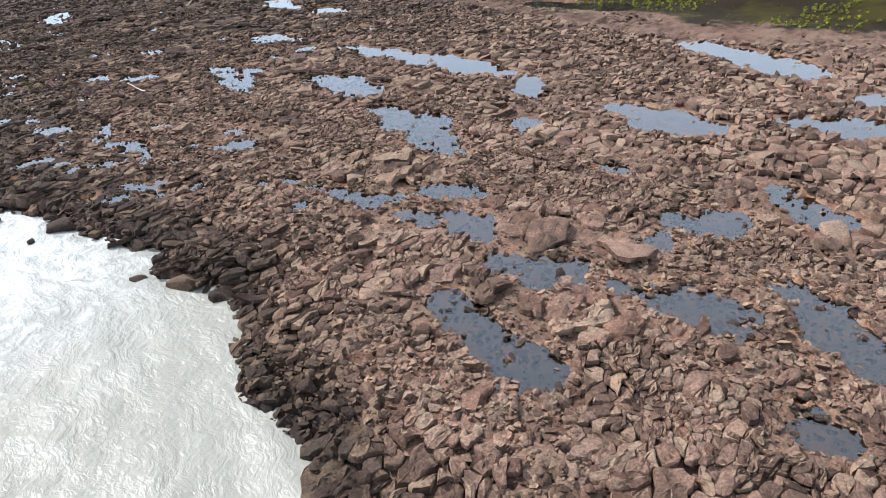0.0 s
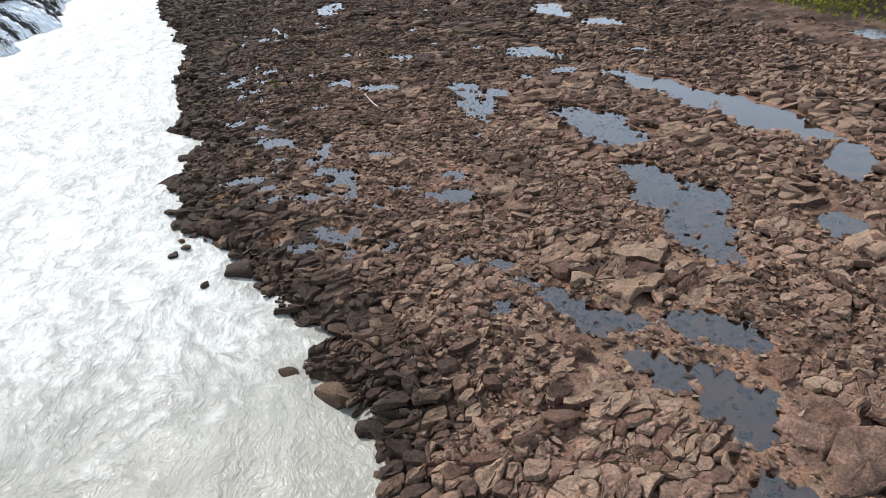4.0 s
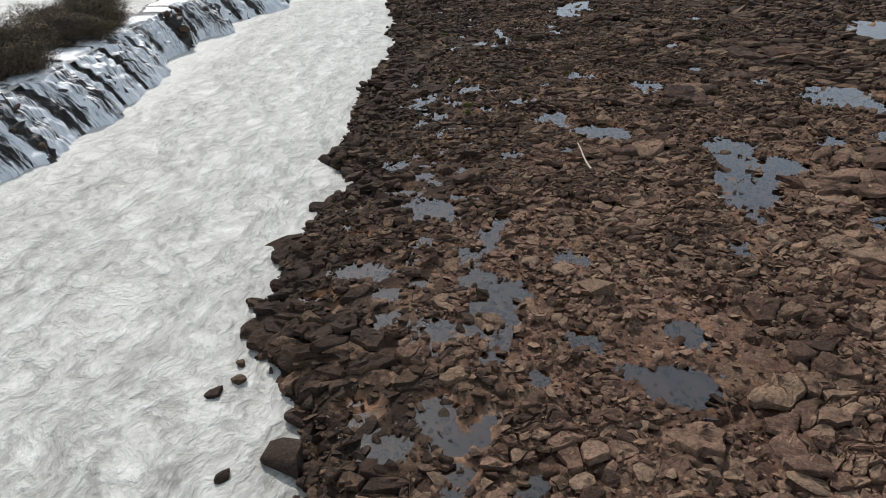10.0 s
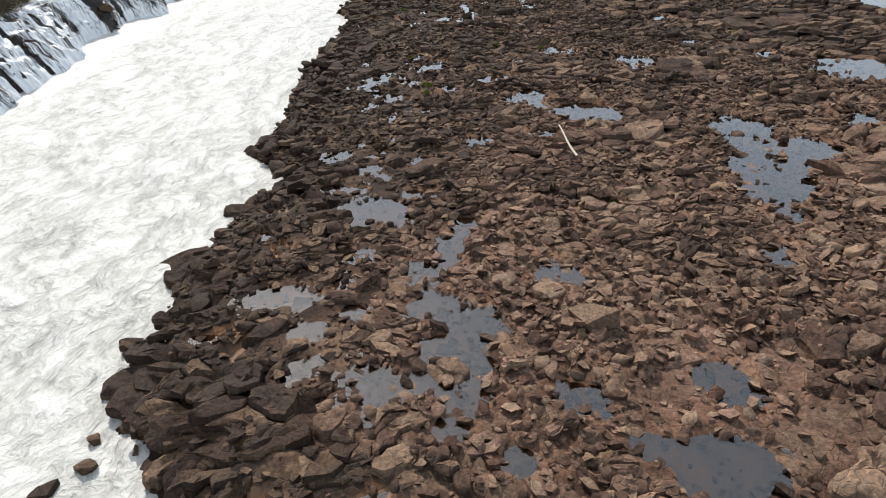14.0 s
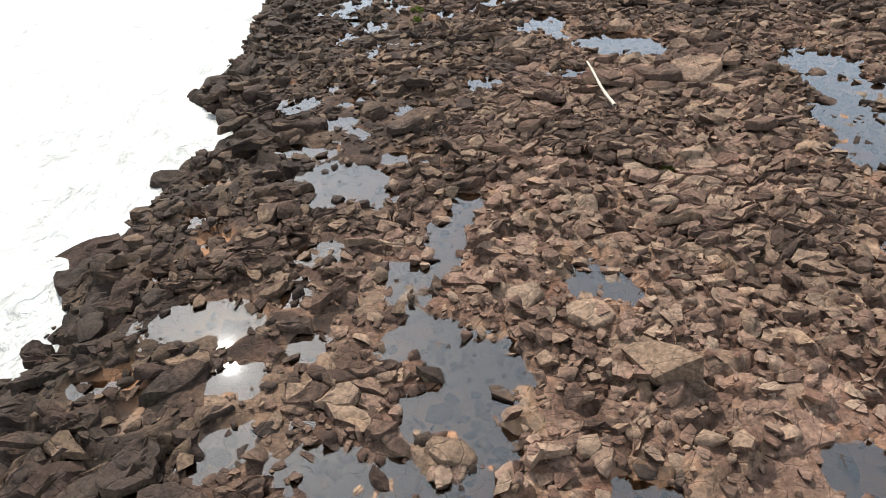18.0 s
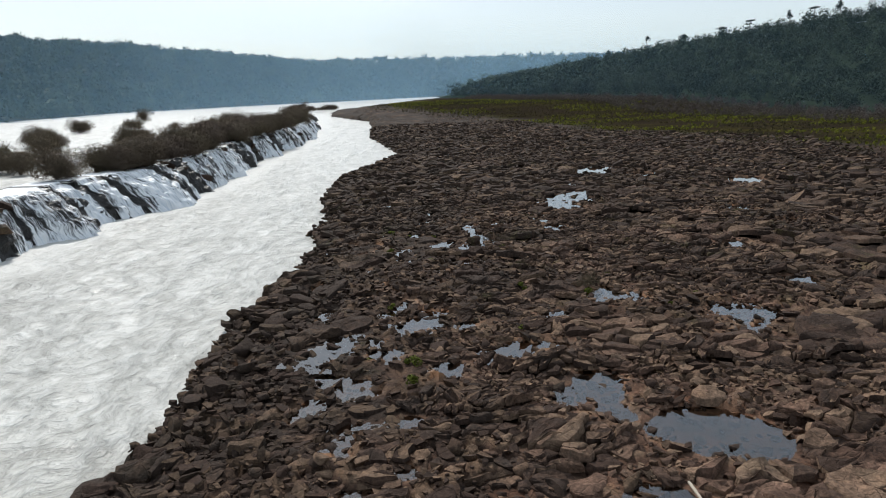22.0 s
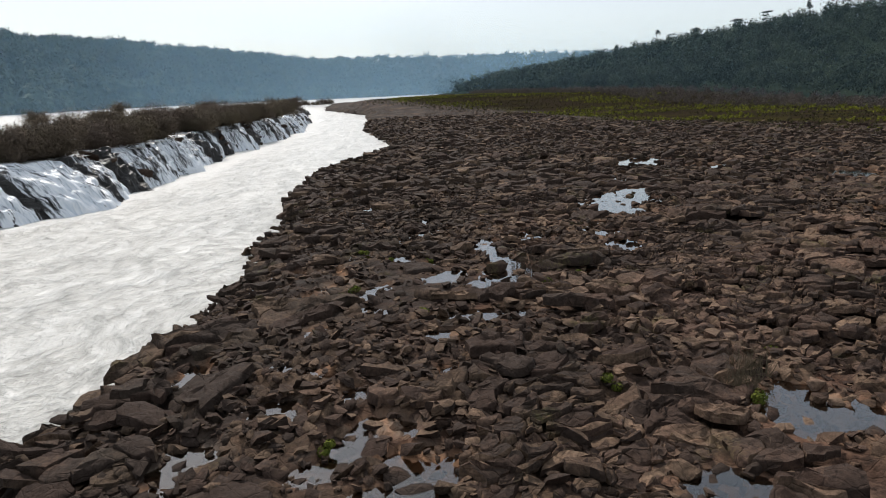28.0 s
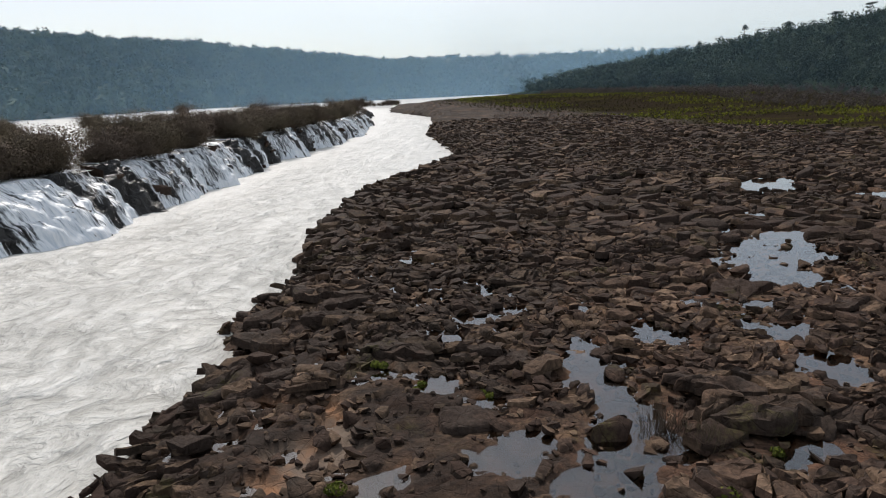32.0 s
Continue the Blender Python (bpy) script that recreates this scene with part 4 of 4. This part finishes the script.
def ledge_point(y, t, out, rough):
    """A place on the ledge: t from the lip (0) to the foot (1); out: metres proud of the rounded brink; rough: how blocky."""
    reach = 1.2 + 2.4 * smooth(0.42, 0.70, fbm(y / 9.0, y * 0 + 2.7, 73)) + 3.4 * smooth(46, 56, y) * smooth(84, 74, y) + 3.0 * smooth(-20, -4, y) * smooth(36, 28, y)
    dry = np.interp(y, CURTAIN_Y, CURTAIN_DRY)
    foot = channel_level(y) - 0.5
    fall = UPPER_Z + 0.12 - foot
    drop = 0.14 * t + 0.86 * t**1.7
    tread = fbm(y / 1.7, t * 1.3, 80) * 3 + t * 4.5
    drop = drop + 0.15 * (smooth(0.55, 1.0, tread - np.floor(tread)) - (tread - np.floor(tread))) * smooth(0, 0.15, t) * smooth(1, 0.85, t)
    block = fbm(y / 1.5, t * 4.5, 76) * 5
    block = (np.floor(block) + smooth(0.7, 1.0, block - np.floor(block))) / 5 - 0.5
    lump = smooth(0.50, 0.64, fbm(y / 0.7 + 7, t * 6.5, 77))
    proud = out + rough * (-0.44 + 0.9 * block + 0.64 * lump + (0.6 + 1.4 * block) * dry) * smooth(0, 0.12, t)
    x = fall_line(y) - 4.4 + (reach + 3.2) * t**0.85 + 0.9 * (fbm(y / 2.6, y * 0 + 7.7, 78) - 0.5) + 0.85 * proud
    z = UPPER_Z + 0.12 - fall * drop + 0.55 * proud
    return x, z


def ledge_strip(y0, y1, dy, nt, out, rough):
    ys, ts = np.linspace(y0, y1, max(4, int((y1 - y0) / dy))), np.linspace(0, 1, nt)
    Y, T = np.meshgrid(ys, ts)
    X, Z = ledge_point(Y, T, out, rough)
    n = len(ys)
    i = (np.arange(nt - 1)[:, None] * n + np.arange(n - 1)[None]).ravel()
    return X, Y, Z, T, np.stack([i, i + n, i + n + 1, i + 1], -1)


X, Y, Z, T, q = ledge_strip(-60, 300, 0.3, 30, 0.0, 1.0)
X[0] -= 3.5
tagged(new("ledge", mesh_from("ledge", np.stack([X, Y, Z], -1).reshape(-1, 3), q, LEDGE, False, 30)), "black wet stepped basalt ledge under the falls", "rock ledge", kind="structure")
x, y, s = strew(5200, -52, -24, -60, 300, 28, lambda x, y, r: (np.abs(x - fall_line(y) + 1.5) < 2.2) & (r < 0.05 + 0.5 * np.interp(y, CURTAIN_Y, CURTAIN_DRY)))
lx, lz = ledge_point(y, 0.15 + 0.85 * s, -0.1, 1.0)
scatter_stones("ledge_rocks", "black wet basalt blocks of the waterfall ledge", lx, y, 0.8 + 1.7 * np.random.RandomState(4).rand(len(x))**2, 29, (0.4, 0.8), 0.35, 0.0, lz)


def waterfall(y0, y1, seed):
    """One curtain of falling water over the steps of the ledge, foaming at its foot."""
    X, Y, Z, T, q = ledge_strip(y0, y1, 0.22, 44, 0.17, 0.42)
    X[0] -= 3.0
    fringe = np.minimum(Y - y0, y1 - Y)
    thin = fbm(Y / 1.6, T * 1.1, seed)
    foam = -0.32 + 0.30 * smooth(0, 0.7, fringe) + 0.5 * (thin - 0.42) + 0.16 * smooth(0.75, 1.0, T) + 0.20 * smooth(0.2, 0.0, T)
    ob = new("waterfall", mesh_from("waterfall", np.stack([X, Y, Z], -1).reshape(-1, 3), q, FALL, False, foam=foam.ravel()))
    return tagged(ob, "white curtain of water falling over a dark basalt ledge", "waterfall", "curtains of the falls")


for y0, y1 in CURTAINS:
    waterfall(y0, y1, int(y0) + 300)


# ------------------------------------------------------------------ plants
def leaf_cloud(rs, n, rx, ry, rz, size, low=-0.5, lumps=7, hug=0.75, normals=False):
    """Corners and triangles of n small leaves on a few lumps of an uneven crown."""
    c = rs.normal(size=(lumps, 3))
    c /= np.linalg.norm(c, axis=1)[:, None]
    c *= rs.uniform(0.15, 0.75, (lumps, 1))
    c[:, 2] = np.maximum(c[:, 2], low)
    r = rs.uniform(0.28, 0.5, lumps)
    k = rs.randint(lumps, size=n)
    d = rs.normal(size=(n, 3))
    d /= np.linalg.norm(d, axis=1)[:, None]
    p = (c[k] + d * r[k][:, None] * rs.uniform(0.75, 1.05, (n, 1))) * (rx, ry, rz)
    u, w = rs.normal(size=(2, n, 1, 3))
    turn = np.array([0.0, 2.1, 4.2])[None, :, None] + rs.uniform(-0.5, 0.5, (n, 3, 1))
    u /= np.linalg.norm(u, axis=-1, keepdims=True)
    w -= (w * u).sum(-1, keepdims=True) * u
    w /= np.linalg.norm(w, axis=-1, keepdims=True)
    t = (u * np.cos(turn) + w * np.sin(turn)) * size * rs.uniform(0.8, 1.9, (n, 3, 1))
    t -= hug * (t * d[:, None]).sum(-1, keepdims=True) * d[:, None]   # leaves lie along the clump's outside
    back = (np.cross(t[:, 1] - t[:, 0], t[:, 2] - t[:, 0]) * d).sum(-1) < 0
    t[back] = t[back][:, ::-1]
    if normals:
        return (p[:, None] + t).reshape(-1, 3), np.arange(n * 3).reshape(-1, 3), np.repeat(0.7 * d + 0.5 * p / (rx, ry, rz), 3, 0)
    return (p[:, None] + t).reshape(-1, 3), np.arange(n * 3).reshape(-1, 3)


def round_shading(me, ways):
    """Crowns shade as round masses."""
    o = ways / np.linalg.norm(ways, axis=1)[:, None]
    me.attributes.new("custom_normal", "FLOAT_VECTOR", "POINT").data.foreach_set("vector", np.ascontiguousarray(o, np.float32).ravel())


def forest(name, label, x, y, z, material, height, leaves, seed, hug=1.0):
    """Far woods: one mesh of many trees, each a short trunk under a ragged crown of leaf clumps."""
    rs = np.random.RandomState(seed)
    kinds = [leaf_cloud(rs, leaves[0], 0.56, 0.56, 0.5, leaves[1], -0.6, 9, hug, True) for _ in range(8)]
    verts, faces, tint, out, count = [], [], [], [], 0
    kind = rs.randint(8, size=len(x))
    for k, (v, f, o) in enumerate(kinds):
        s = np.where(kind == k)[0]
        if not len(s):
            continue
        big = rs.uniform(0.0, 1.0, len(s)) ** 2
        h = height * (0.62 + 0.75 * big) * rs.uniform(0.9, 1.1, len(s))
        w = height * (0.68 + 0.55 * big) * rs.uniform(0.9, 1.1, len(s))
        tint.append(np.repeat(rs.rand(len(s)) ** 1.5, len(v)))
        a = rs.rand(len(s)) * 6.283
        c, sn = np.cos(a)[:, None], np.sin(a)[:, None]
        px, py, pz = v[None, :, 0] * w[:, None], v[None, :, 1] * w[:, None], (v[None, :, 2] + 0.42) * h[:, None]
        q = np.stack([px * c - py * sn + x[s][:, None], px * sn + py * c + y[s][:, None], pz + z[s][:, None]], -1)
        verts.append(q.reshape(-1, 3))
        out.append(np.stack([o[:, 0] * c - o[:, 1] * sn, o[:, 0] * sn + o[:, 1] * c, np.repeat(o[None, :, 2], len(s), 0)], -1).reshape(-1, 3))
        faces.append((f[None] + (np.arange(len(s)) * len(v))[:, None, None] + count).reshape(-1, 3))
        count += len(s) * len(v)
    me = mesh_from(name, np.concatenate(verts), np.concatenate(faces), material, hug < 0.9, tint=np.concatenate(tint))
    if hug > 0.9:
        round_shading(me, np.concatenate(out))
    ob = new(name, me)
    return tagged(ob, label, "forest", kind="stuff")


def woods(step, x0, x1, y0, y1, seed, accept):
    rs = np.random.RandomState(seed)
    X, Y = np.meshgrid(np.arange(x0, x1, step), np.arange(y0, y1, step))
    x, y = (X + rs.uniform(-0.48, 0.48, X.shape) * step).ravel(), (Y + rs.uniform(-0.48, 0.48, X.shape) * step).ravel()
    ok = accept(x, y)
    return x[ok], y[ok], base_height(x[ok], y[ok])


x, y, z = woods(9.5, -60, 620, -60, 1150, 3, lambda x, y: (right_side(x, y) > -22) & (right_side(x, y) < 260) & (x > shore(y) + 30))
near = y + 150 * (fbm(x / 9, y / 9, 57) - 0.5) < 520
forest("forest_right", "dense dark green subtropical forest on the hillside", x[near], y[near], z[near], FOREST_NEAR, 13.5, (520, 0.027), 4)
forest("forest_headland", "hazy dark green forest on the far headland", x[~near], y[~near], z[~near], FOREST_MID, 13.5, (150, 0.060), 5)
x, y, z = woods(7.6, -760, 60, 100, 1500, 13, lambda x, y: (left_bank(y) - x > -5) & (left_bank(y) - x < 380) & (y > 150 + 0.3 * x))
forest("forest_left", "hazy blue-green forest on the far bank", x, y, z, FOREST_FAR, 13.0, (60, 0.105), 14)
x, y, z = woods(19, -700, 900, 1450, 2150, 23, lambda x, y: y - 0.25 * x < 2000)
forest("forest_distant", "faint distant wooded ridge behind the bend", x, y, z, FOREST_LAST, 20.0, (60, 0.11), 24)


x, y, z = woods(4.4, -60, 300, -100, 700, 33, lambda x, y: (right_side(x, y) > -58 - 26 * fbm(x / 40, y / 40, 68)) & (right_side(x, y) < -16) & (x > shore(y) + 60))
forest("brush", "dry brown brush along the forest's edge", x, y, z, BRUSH, 3.2, (110, 0.055), 34, 0.2)


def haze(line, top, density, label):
    """A translucent sheet put in for a bank of haze over a line of the plan; it thins out upwards and at its ends."""
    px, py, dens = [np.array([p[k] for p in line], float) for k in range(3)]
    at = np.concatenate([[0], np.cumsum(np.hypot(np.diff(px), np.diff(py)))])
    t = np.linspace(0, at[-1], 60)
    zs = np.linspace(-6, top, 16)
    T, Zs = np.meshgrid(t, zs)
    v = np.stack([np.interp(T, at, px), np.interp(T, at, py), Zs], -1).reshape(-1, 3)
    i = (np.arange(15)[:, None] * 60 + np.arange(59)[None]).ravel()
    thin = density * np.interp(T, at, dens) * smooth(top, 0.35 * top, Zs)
    return tagged(new("haze", mesh_from("haze", v, np.stack([i, i + 1, i + 61, i + 60], -1), HAZE_SHEET, False, veil=thin.ravel())), label, "haze", kind="structure")


# two added sheets tint the far woods blue in place of real haze
haze(((-206, -150, 0.0), (-205, 40, 0.4), (-203, 300, 0.7), (-212, 450, 1.0), (-160, 640, 1.2), (-100, 760, 1.3), (-15, 1000, 1.35), (200, 1120, 1.35), (900, 1200, 1.2)), 130, 0.23, "thin blue sheet standing in for haze before the far wooded bank")
haze(((-120, 800, 0.0), (-40, 640, 1.0), (8, 560, 1.2), (33, 500, 1.1), (104, 330, 0.9), (157, 200, 0.6), (199, 100, 0.3), (240, 0, 0.0)), 130, 0.075, "faint blue sheet standing in for haze before the wooded headland")


def grown(name, leaves_me, trunk_me, label, category, group, m):
    thing = new(name)
    thing.matrix_world = m
    part("trunk", trunk_me, thing)
    part("crown", leaves_me, thing)
    return tagged(thing, label, category, group)


def stems(rs, n, height, spread, r0):
    """Several tapered stems from one root."""
    verts, faces = [], []
    for _ in range(n):
        a, lean = rs.rand() * 6.283, rs.uniform(0.1, spread)
        base = len(verts)
        for k in range(4):
            t = k / 3
            cx, cy, cz, r = math.cos(a) * lean * t * height * (0.6 + 0.4 * t), math.sin(a) * lean * t * height * (0.6 + 0.4 * t), t * height, r0 * (1 - 0.8 * t)
            for j in range(5):
                b = j * 1.2566
                verts.append((cx + r * math.cos(b), cy + r * math.sin(b), cz - 0.1))
        for k in range(3):
            for j in range(5):
                faces.append((base + k * 5 + j, base + k * 5 + (j + 1) % 5, base + k * 5 + 5 + (j + 1) % 5, base + k * 5 + 5 + j))
    return np.array(verts), np.array(faces)


SHRUBS = []
for k in range(5):
    rs = np.random.RandomState(100 + k)
    v, f, o = leaf_cloud(rs, 9500, 3.1, 3.1, 2.1, 0.058, -0.75, 26, 0.5, True)
    v[:, 2] += 1.7
    tv, tf = stems(rs, 14, 3.4, 0.6, 0.07)
    crown = mesh_from("crown", v, f, SHRUB, False)
    round_shading(crown, o + np.random.RandomState(k).normal(size=o.shape) * 0.18)
    SHRUBS.append((crown, mesh_from("trunk", tv, tf, BARK)))

rs = np.random.RandomState(31)
made = 0
while made < 296:
    yy = rs.uniform(0, 285) if rs.rand() < 0.45 else rs.uniform(74, 215)
    row = rs.rand()
    back = rs.uniform(3.4, 11.0) if row < 0.76 else rs.uniform(20, 34) if row < 0.9 else rs.uniform(40, 90)
    if 40 < yy < 62 and back < 14:
        back += 10
    if back < 14 and fbm(np.array([yy / 7.0]), np.array([3.0 + back / 6.0]), 66)[0] < 0.42 or back > 20 and fbm(np.array([yy / 20.0]), np.array([back / 30]), 67)[0] < 0.47:
        continue
    if made < 12:   # the islet upstream
        yy, back = 366 + 2.4 * made, 0.0
    elif made < 42:   # the wooded end above the lower falls
        yy, back = rs.choice((8, 30)) + rs.normal() * 3.5, rs.uniform(5.5, 13)
    xx = -90 + 1.8 * made if made < 12 else float(fall_line(np.array([yy]))[0]) - back
    k = made % 5
    sc = rs.uniform(0.55, 1.65)
    zz = max(float(base_height(np.array([xx]), np.array([yy]))[0]), UPPER_Z - 0.3) + 0.2
    m = Matrix.Translation((xx, yy, zz)) @ Matrix.Rotation(rs.rand() * 6.28, 4, "Z") @ Matrix.Diagonal((sc, sc, sc * rs.uniform(0.8, 1.1), 1))
    thing = grown("shrub", *SHRUBS[k], "dense dry brown shrub on the falls' rocky island", "shrub", "shrubs on the island", m)
    made += 1

# single trees that stand over the ridge
def ridge_place(azimuth):
    a = radians(azimuth)
    d = 438.0 / (math.sin(a) * 0.92 + math.cos(a) * 0.38)
    return 16 + math.sin(a) * d, -17 + math.cos(a) * d


for k, (azimuth, tall, flat_top) in enumerate(((13.5, 15, 0), (10.5, 10, 0), (16.2, 9, 0), (18.8, 10, 1), (20.8, 12, 1), (23.4, 11, 0), (25.0, 12, 1), (26.6, 11, 0), (7.4, 9, 0), (5.0, 8, 0))):
    tx, ty = ridge_place(azimuth)
    rs = np.random.RandomState(500 + k)
    wide, high = (5.5, 1.3) if flat_top else (3.2, 4.0)
    v, f = leaf_cloud(rs, 700, wide, wide, high, 0.32, -0.6, 9)
    v[:, 2] += tall + 4
    tv, tf = stems(rs, 3, tall + 4.5, 0.12, 0.35)
    m = Matrix.Translation((tx, ty, float(base_height(np.array([tx]), np.array([ty]))[0])))
    grown("tree", mesh_from("crown", v, f, FOREST_NEAR), mesh_from("trunk", tv, tf, BARK), "tall flat-crowned tree standing out on the ridge" if flat_top else "tall slender forest tree standing out on the ridge", "tree", "trees on the skyline", m)

# grass field behind the shelf
def blades(name, label, x, y, size, seed, material):
    rs = np.random.RandomState(seed)
    z = ground_at(x, y)[0]
    n, per = len(x), 7
    a = rs.rand(n, per) * 6.283
    lean = rs.uniform(0.15, 0.7, (n, per))
    h = size[:, None] * rs.uniform(0.6, 1.2, (n, per))
    w = size[:, None] * 0.09
    cx, cy = x[:, None] + 0.25 * size[:, None] * np.cos(a * 3), y[:, None] + 0.25 * size[:, None] * np.sin(a * 3)
    p0 = np.stack([cx - w * np.sin(a), cy + w * np.cos(a), np.repeat(z[:, None] - 0.05, per, 1)], -1)
    p1 = np.stack([cx + w * np.sin(a), cy - w * np.cos(a), np.repeat(z[:, None] - 0.05, per, 1)], -1)
    p2 = np.stack([cx + h * lean * np.cos(a), cy + h * lean * np.sin(a), z[:, None] + h], -1)
    v = np.stack([p0, p1, p2], 2).reshape(-1, 3)
    return tagged(new(name, mesh_from(name, v, np.arange(len(v)).reshape(-1, 3), material)), label, "grass", kind="stuff")


x, y, s = strew(11000, -40, 200, -80, 520, 41, lambda x, y, r: (x > grass_edge(y) - 6) & (right_side(x, y) < -20) & (r < 0.2 + smooth(0.4, 0.6, fbm(x / 18, y / 18, 61))))
gx_, gy_, gz_ = woods(1.75, -40, 190, -80, 480, 43, lambda x, y: (x > grass_edge(y) - 3) & (right_side(x, y) < -40) & (fbm(x / 34, y / 13, 69) > 0.46) & (vnoise(x / 5, y / 4, 70) > 0.22))
wx_, wy_, wz_ = woods(2.1, -45, 190, -80, 430, 47, lambda x, y: (x > grass_edge(y) - 16) & (x > shore(y) + 8) & (right_side(x, y) < -30) & (y > 40) & (fbm(x / 30, y / 11, 71) > 0.36))
forest("dry_grass", "low olive-brown dry grass and weeds behind the shelf", wx_, wy_, wz_, WEED, 0.75, (22, 0.20), 48)
forest("tussocks", "low yellow-green tussocks in the grass band", gx_, gy_, gz_, TUSSOCK, 0.85, (26, 0.19), 44)
blades("grass_field", "yellow-green grass and reeds behind the rock shelf", x, y, 0.16 + 0.22 * s, 42, GRASS)

rs = np.random.RandomState(91)
TUFTS = [(float(tx), float(ty), float(ts)) for tx, ty, ts in zip(rs.uniform(7, 26, 16), rs.uniform(8, 48, 16), rs.uniform(0.35, 0.7, 16))] + [(44.4, -6.6, 0.9), (35.1, -49.2, 0.6), (10.6, 19.9, 0.6), (25.8, -11.5, 0.7), (27.0, -12.6, 0.6), (24.6, -13.4, 0.5), (8.0, 43.0, 0.6), (9.8, 41.6, 0.5), (12.0, 40.8, 0.5), (30.5, 21.0, 0.7), (28.4, 19.6, 0.6), (23.6, 22.6, 0.8), (18.5, 35.6, 0.7), (20.5, 40.4, 0.8)]
for tx, ty, ts in TUFTS:
    rs = np.random.RandomState(int(tx * 10))
    v, f = leaf_cloud(rs, 200, ts, ts, ts * 0.7, 0.06, -0.2, 2)
    ob = new("plant_tuft", mesh_from("plant_tuft", v, f, GRASS))
    ob.location = (tx, ty, float(ground_at([tx], [ty])[0][0]) + ts * 0.15)
    tagged(ob, "low yellow-green plant tuft growing between stones", "plant", "tufts among the stones")

REEDS = [(24.2, 24.6, 1.3), (23.6, 23.4, 1.0), (17.6, 39.0, 1.2), (18.6, 38.2, 0.9), (20.6, 41.0, 1.0)]
for tx, ty, ts in REEDS:
    rs = np.random.RandomState(int(tx * 10))
    n = 120
    a, r = rs.rand(n) * 6.283, rs.rand(n) * 0.55 * ts
    bx, by, hh = r * np.cos(a), r * np.sin(a), ts * rs.uniform(0.5, 1.0, n)
    lean = rs.normal(size=(n, 2)) * 0.25 * ts
    v = np.stack([np.stack([bx - 0.012, by, bx * 0 - 0.1], -1), np.stack([bx + 0.012, by + 0.01, bx * 0 - 0.1], -1), np.stack([bx + lean[:, 0], by + lean[:, 1], hh], -1)], 1).reshape(-1, 3)
    ob = new("reed_clump", mesh_from("reed_clump", v, np.arange(3 * n).reshape(-1, 3), SHRUB))
    ob.location = (tx, ty, float(ground_at([tx], [ty])[0][0]))
    tagged(ob, "dry brown clump of reeds at a pool's edge", "reeds", "reed clumps by the pools", "stuff")

# ------------------------------------------------------------------ driftwood pole
def pole(a, b, r0, r1):
    a, b = Vector(a), Vector(b)
    verts, faces = [], []
    side = (b - a).cross(Vector((0, 0, 1))).normalized()
    for k in range(13):
        t = k / 12
        c = a.lerp(b, t) + side * 0.05 * math.sin(t * 3.4) + Vector((0, 0, 0.05 * math.sin(t * 7)))
        r = (r0 + (r1 - r0) * t) * (1.0 + 0.15 * math.sin(k * 2.3))
        for j in range(8):
            u = j * 0.7854
            p = c + side * r * math.cos(u) + Vector((0, 0, r * math.sin(u)))
            verts.append(tuple(p))
    for k in range(12):
        for j in range(8):
            faces.append((k * 8 + j, k * 8 + (j + 1) % 8, k * 8 + 8 + (j + 1) % 8, k * 8 + 8 + j))
    return np.array(verts), np.array(faces)


pz = ground_at([23.4, 24.0, 23.7], [-1.3, -6.9, -4.0])[0].mean()
v, f = pole((23.4, -1.2, 0.62), (24.0, -6.9, 0.60), 0.05, 0.085)
tagged(new("driftwood_pole", mesh_from("driftwood_pole", v, f, DRIFT, False)), "long bleached driftwood pole lying across the rocks", "driftwood")
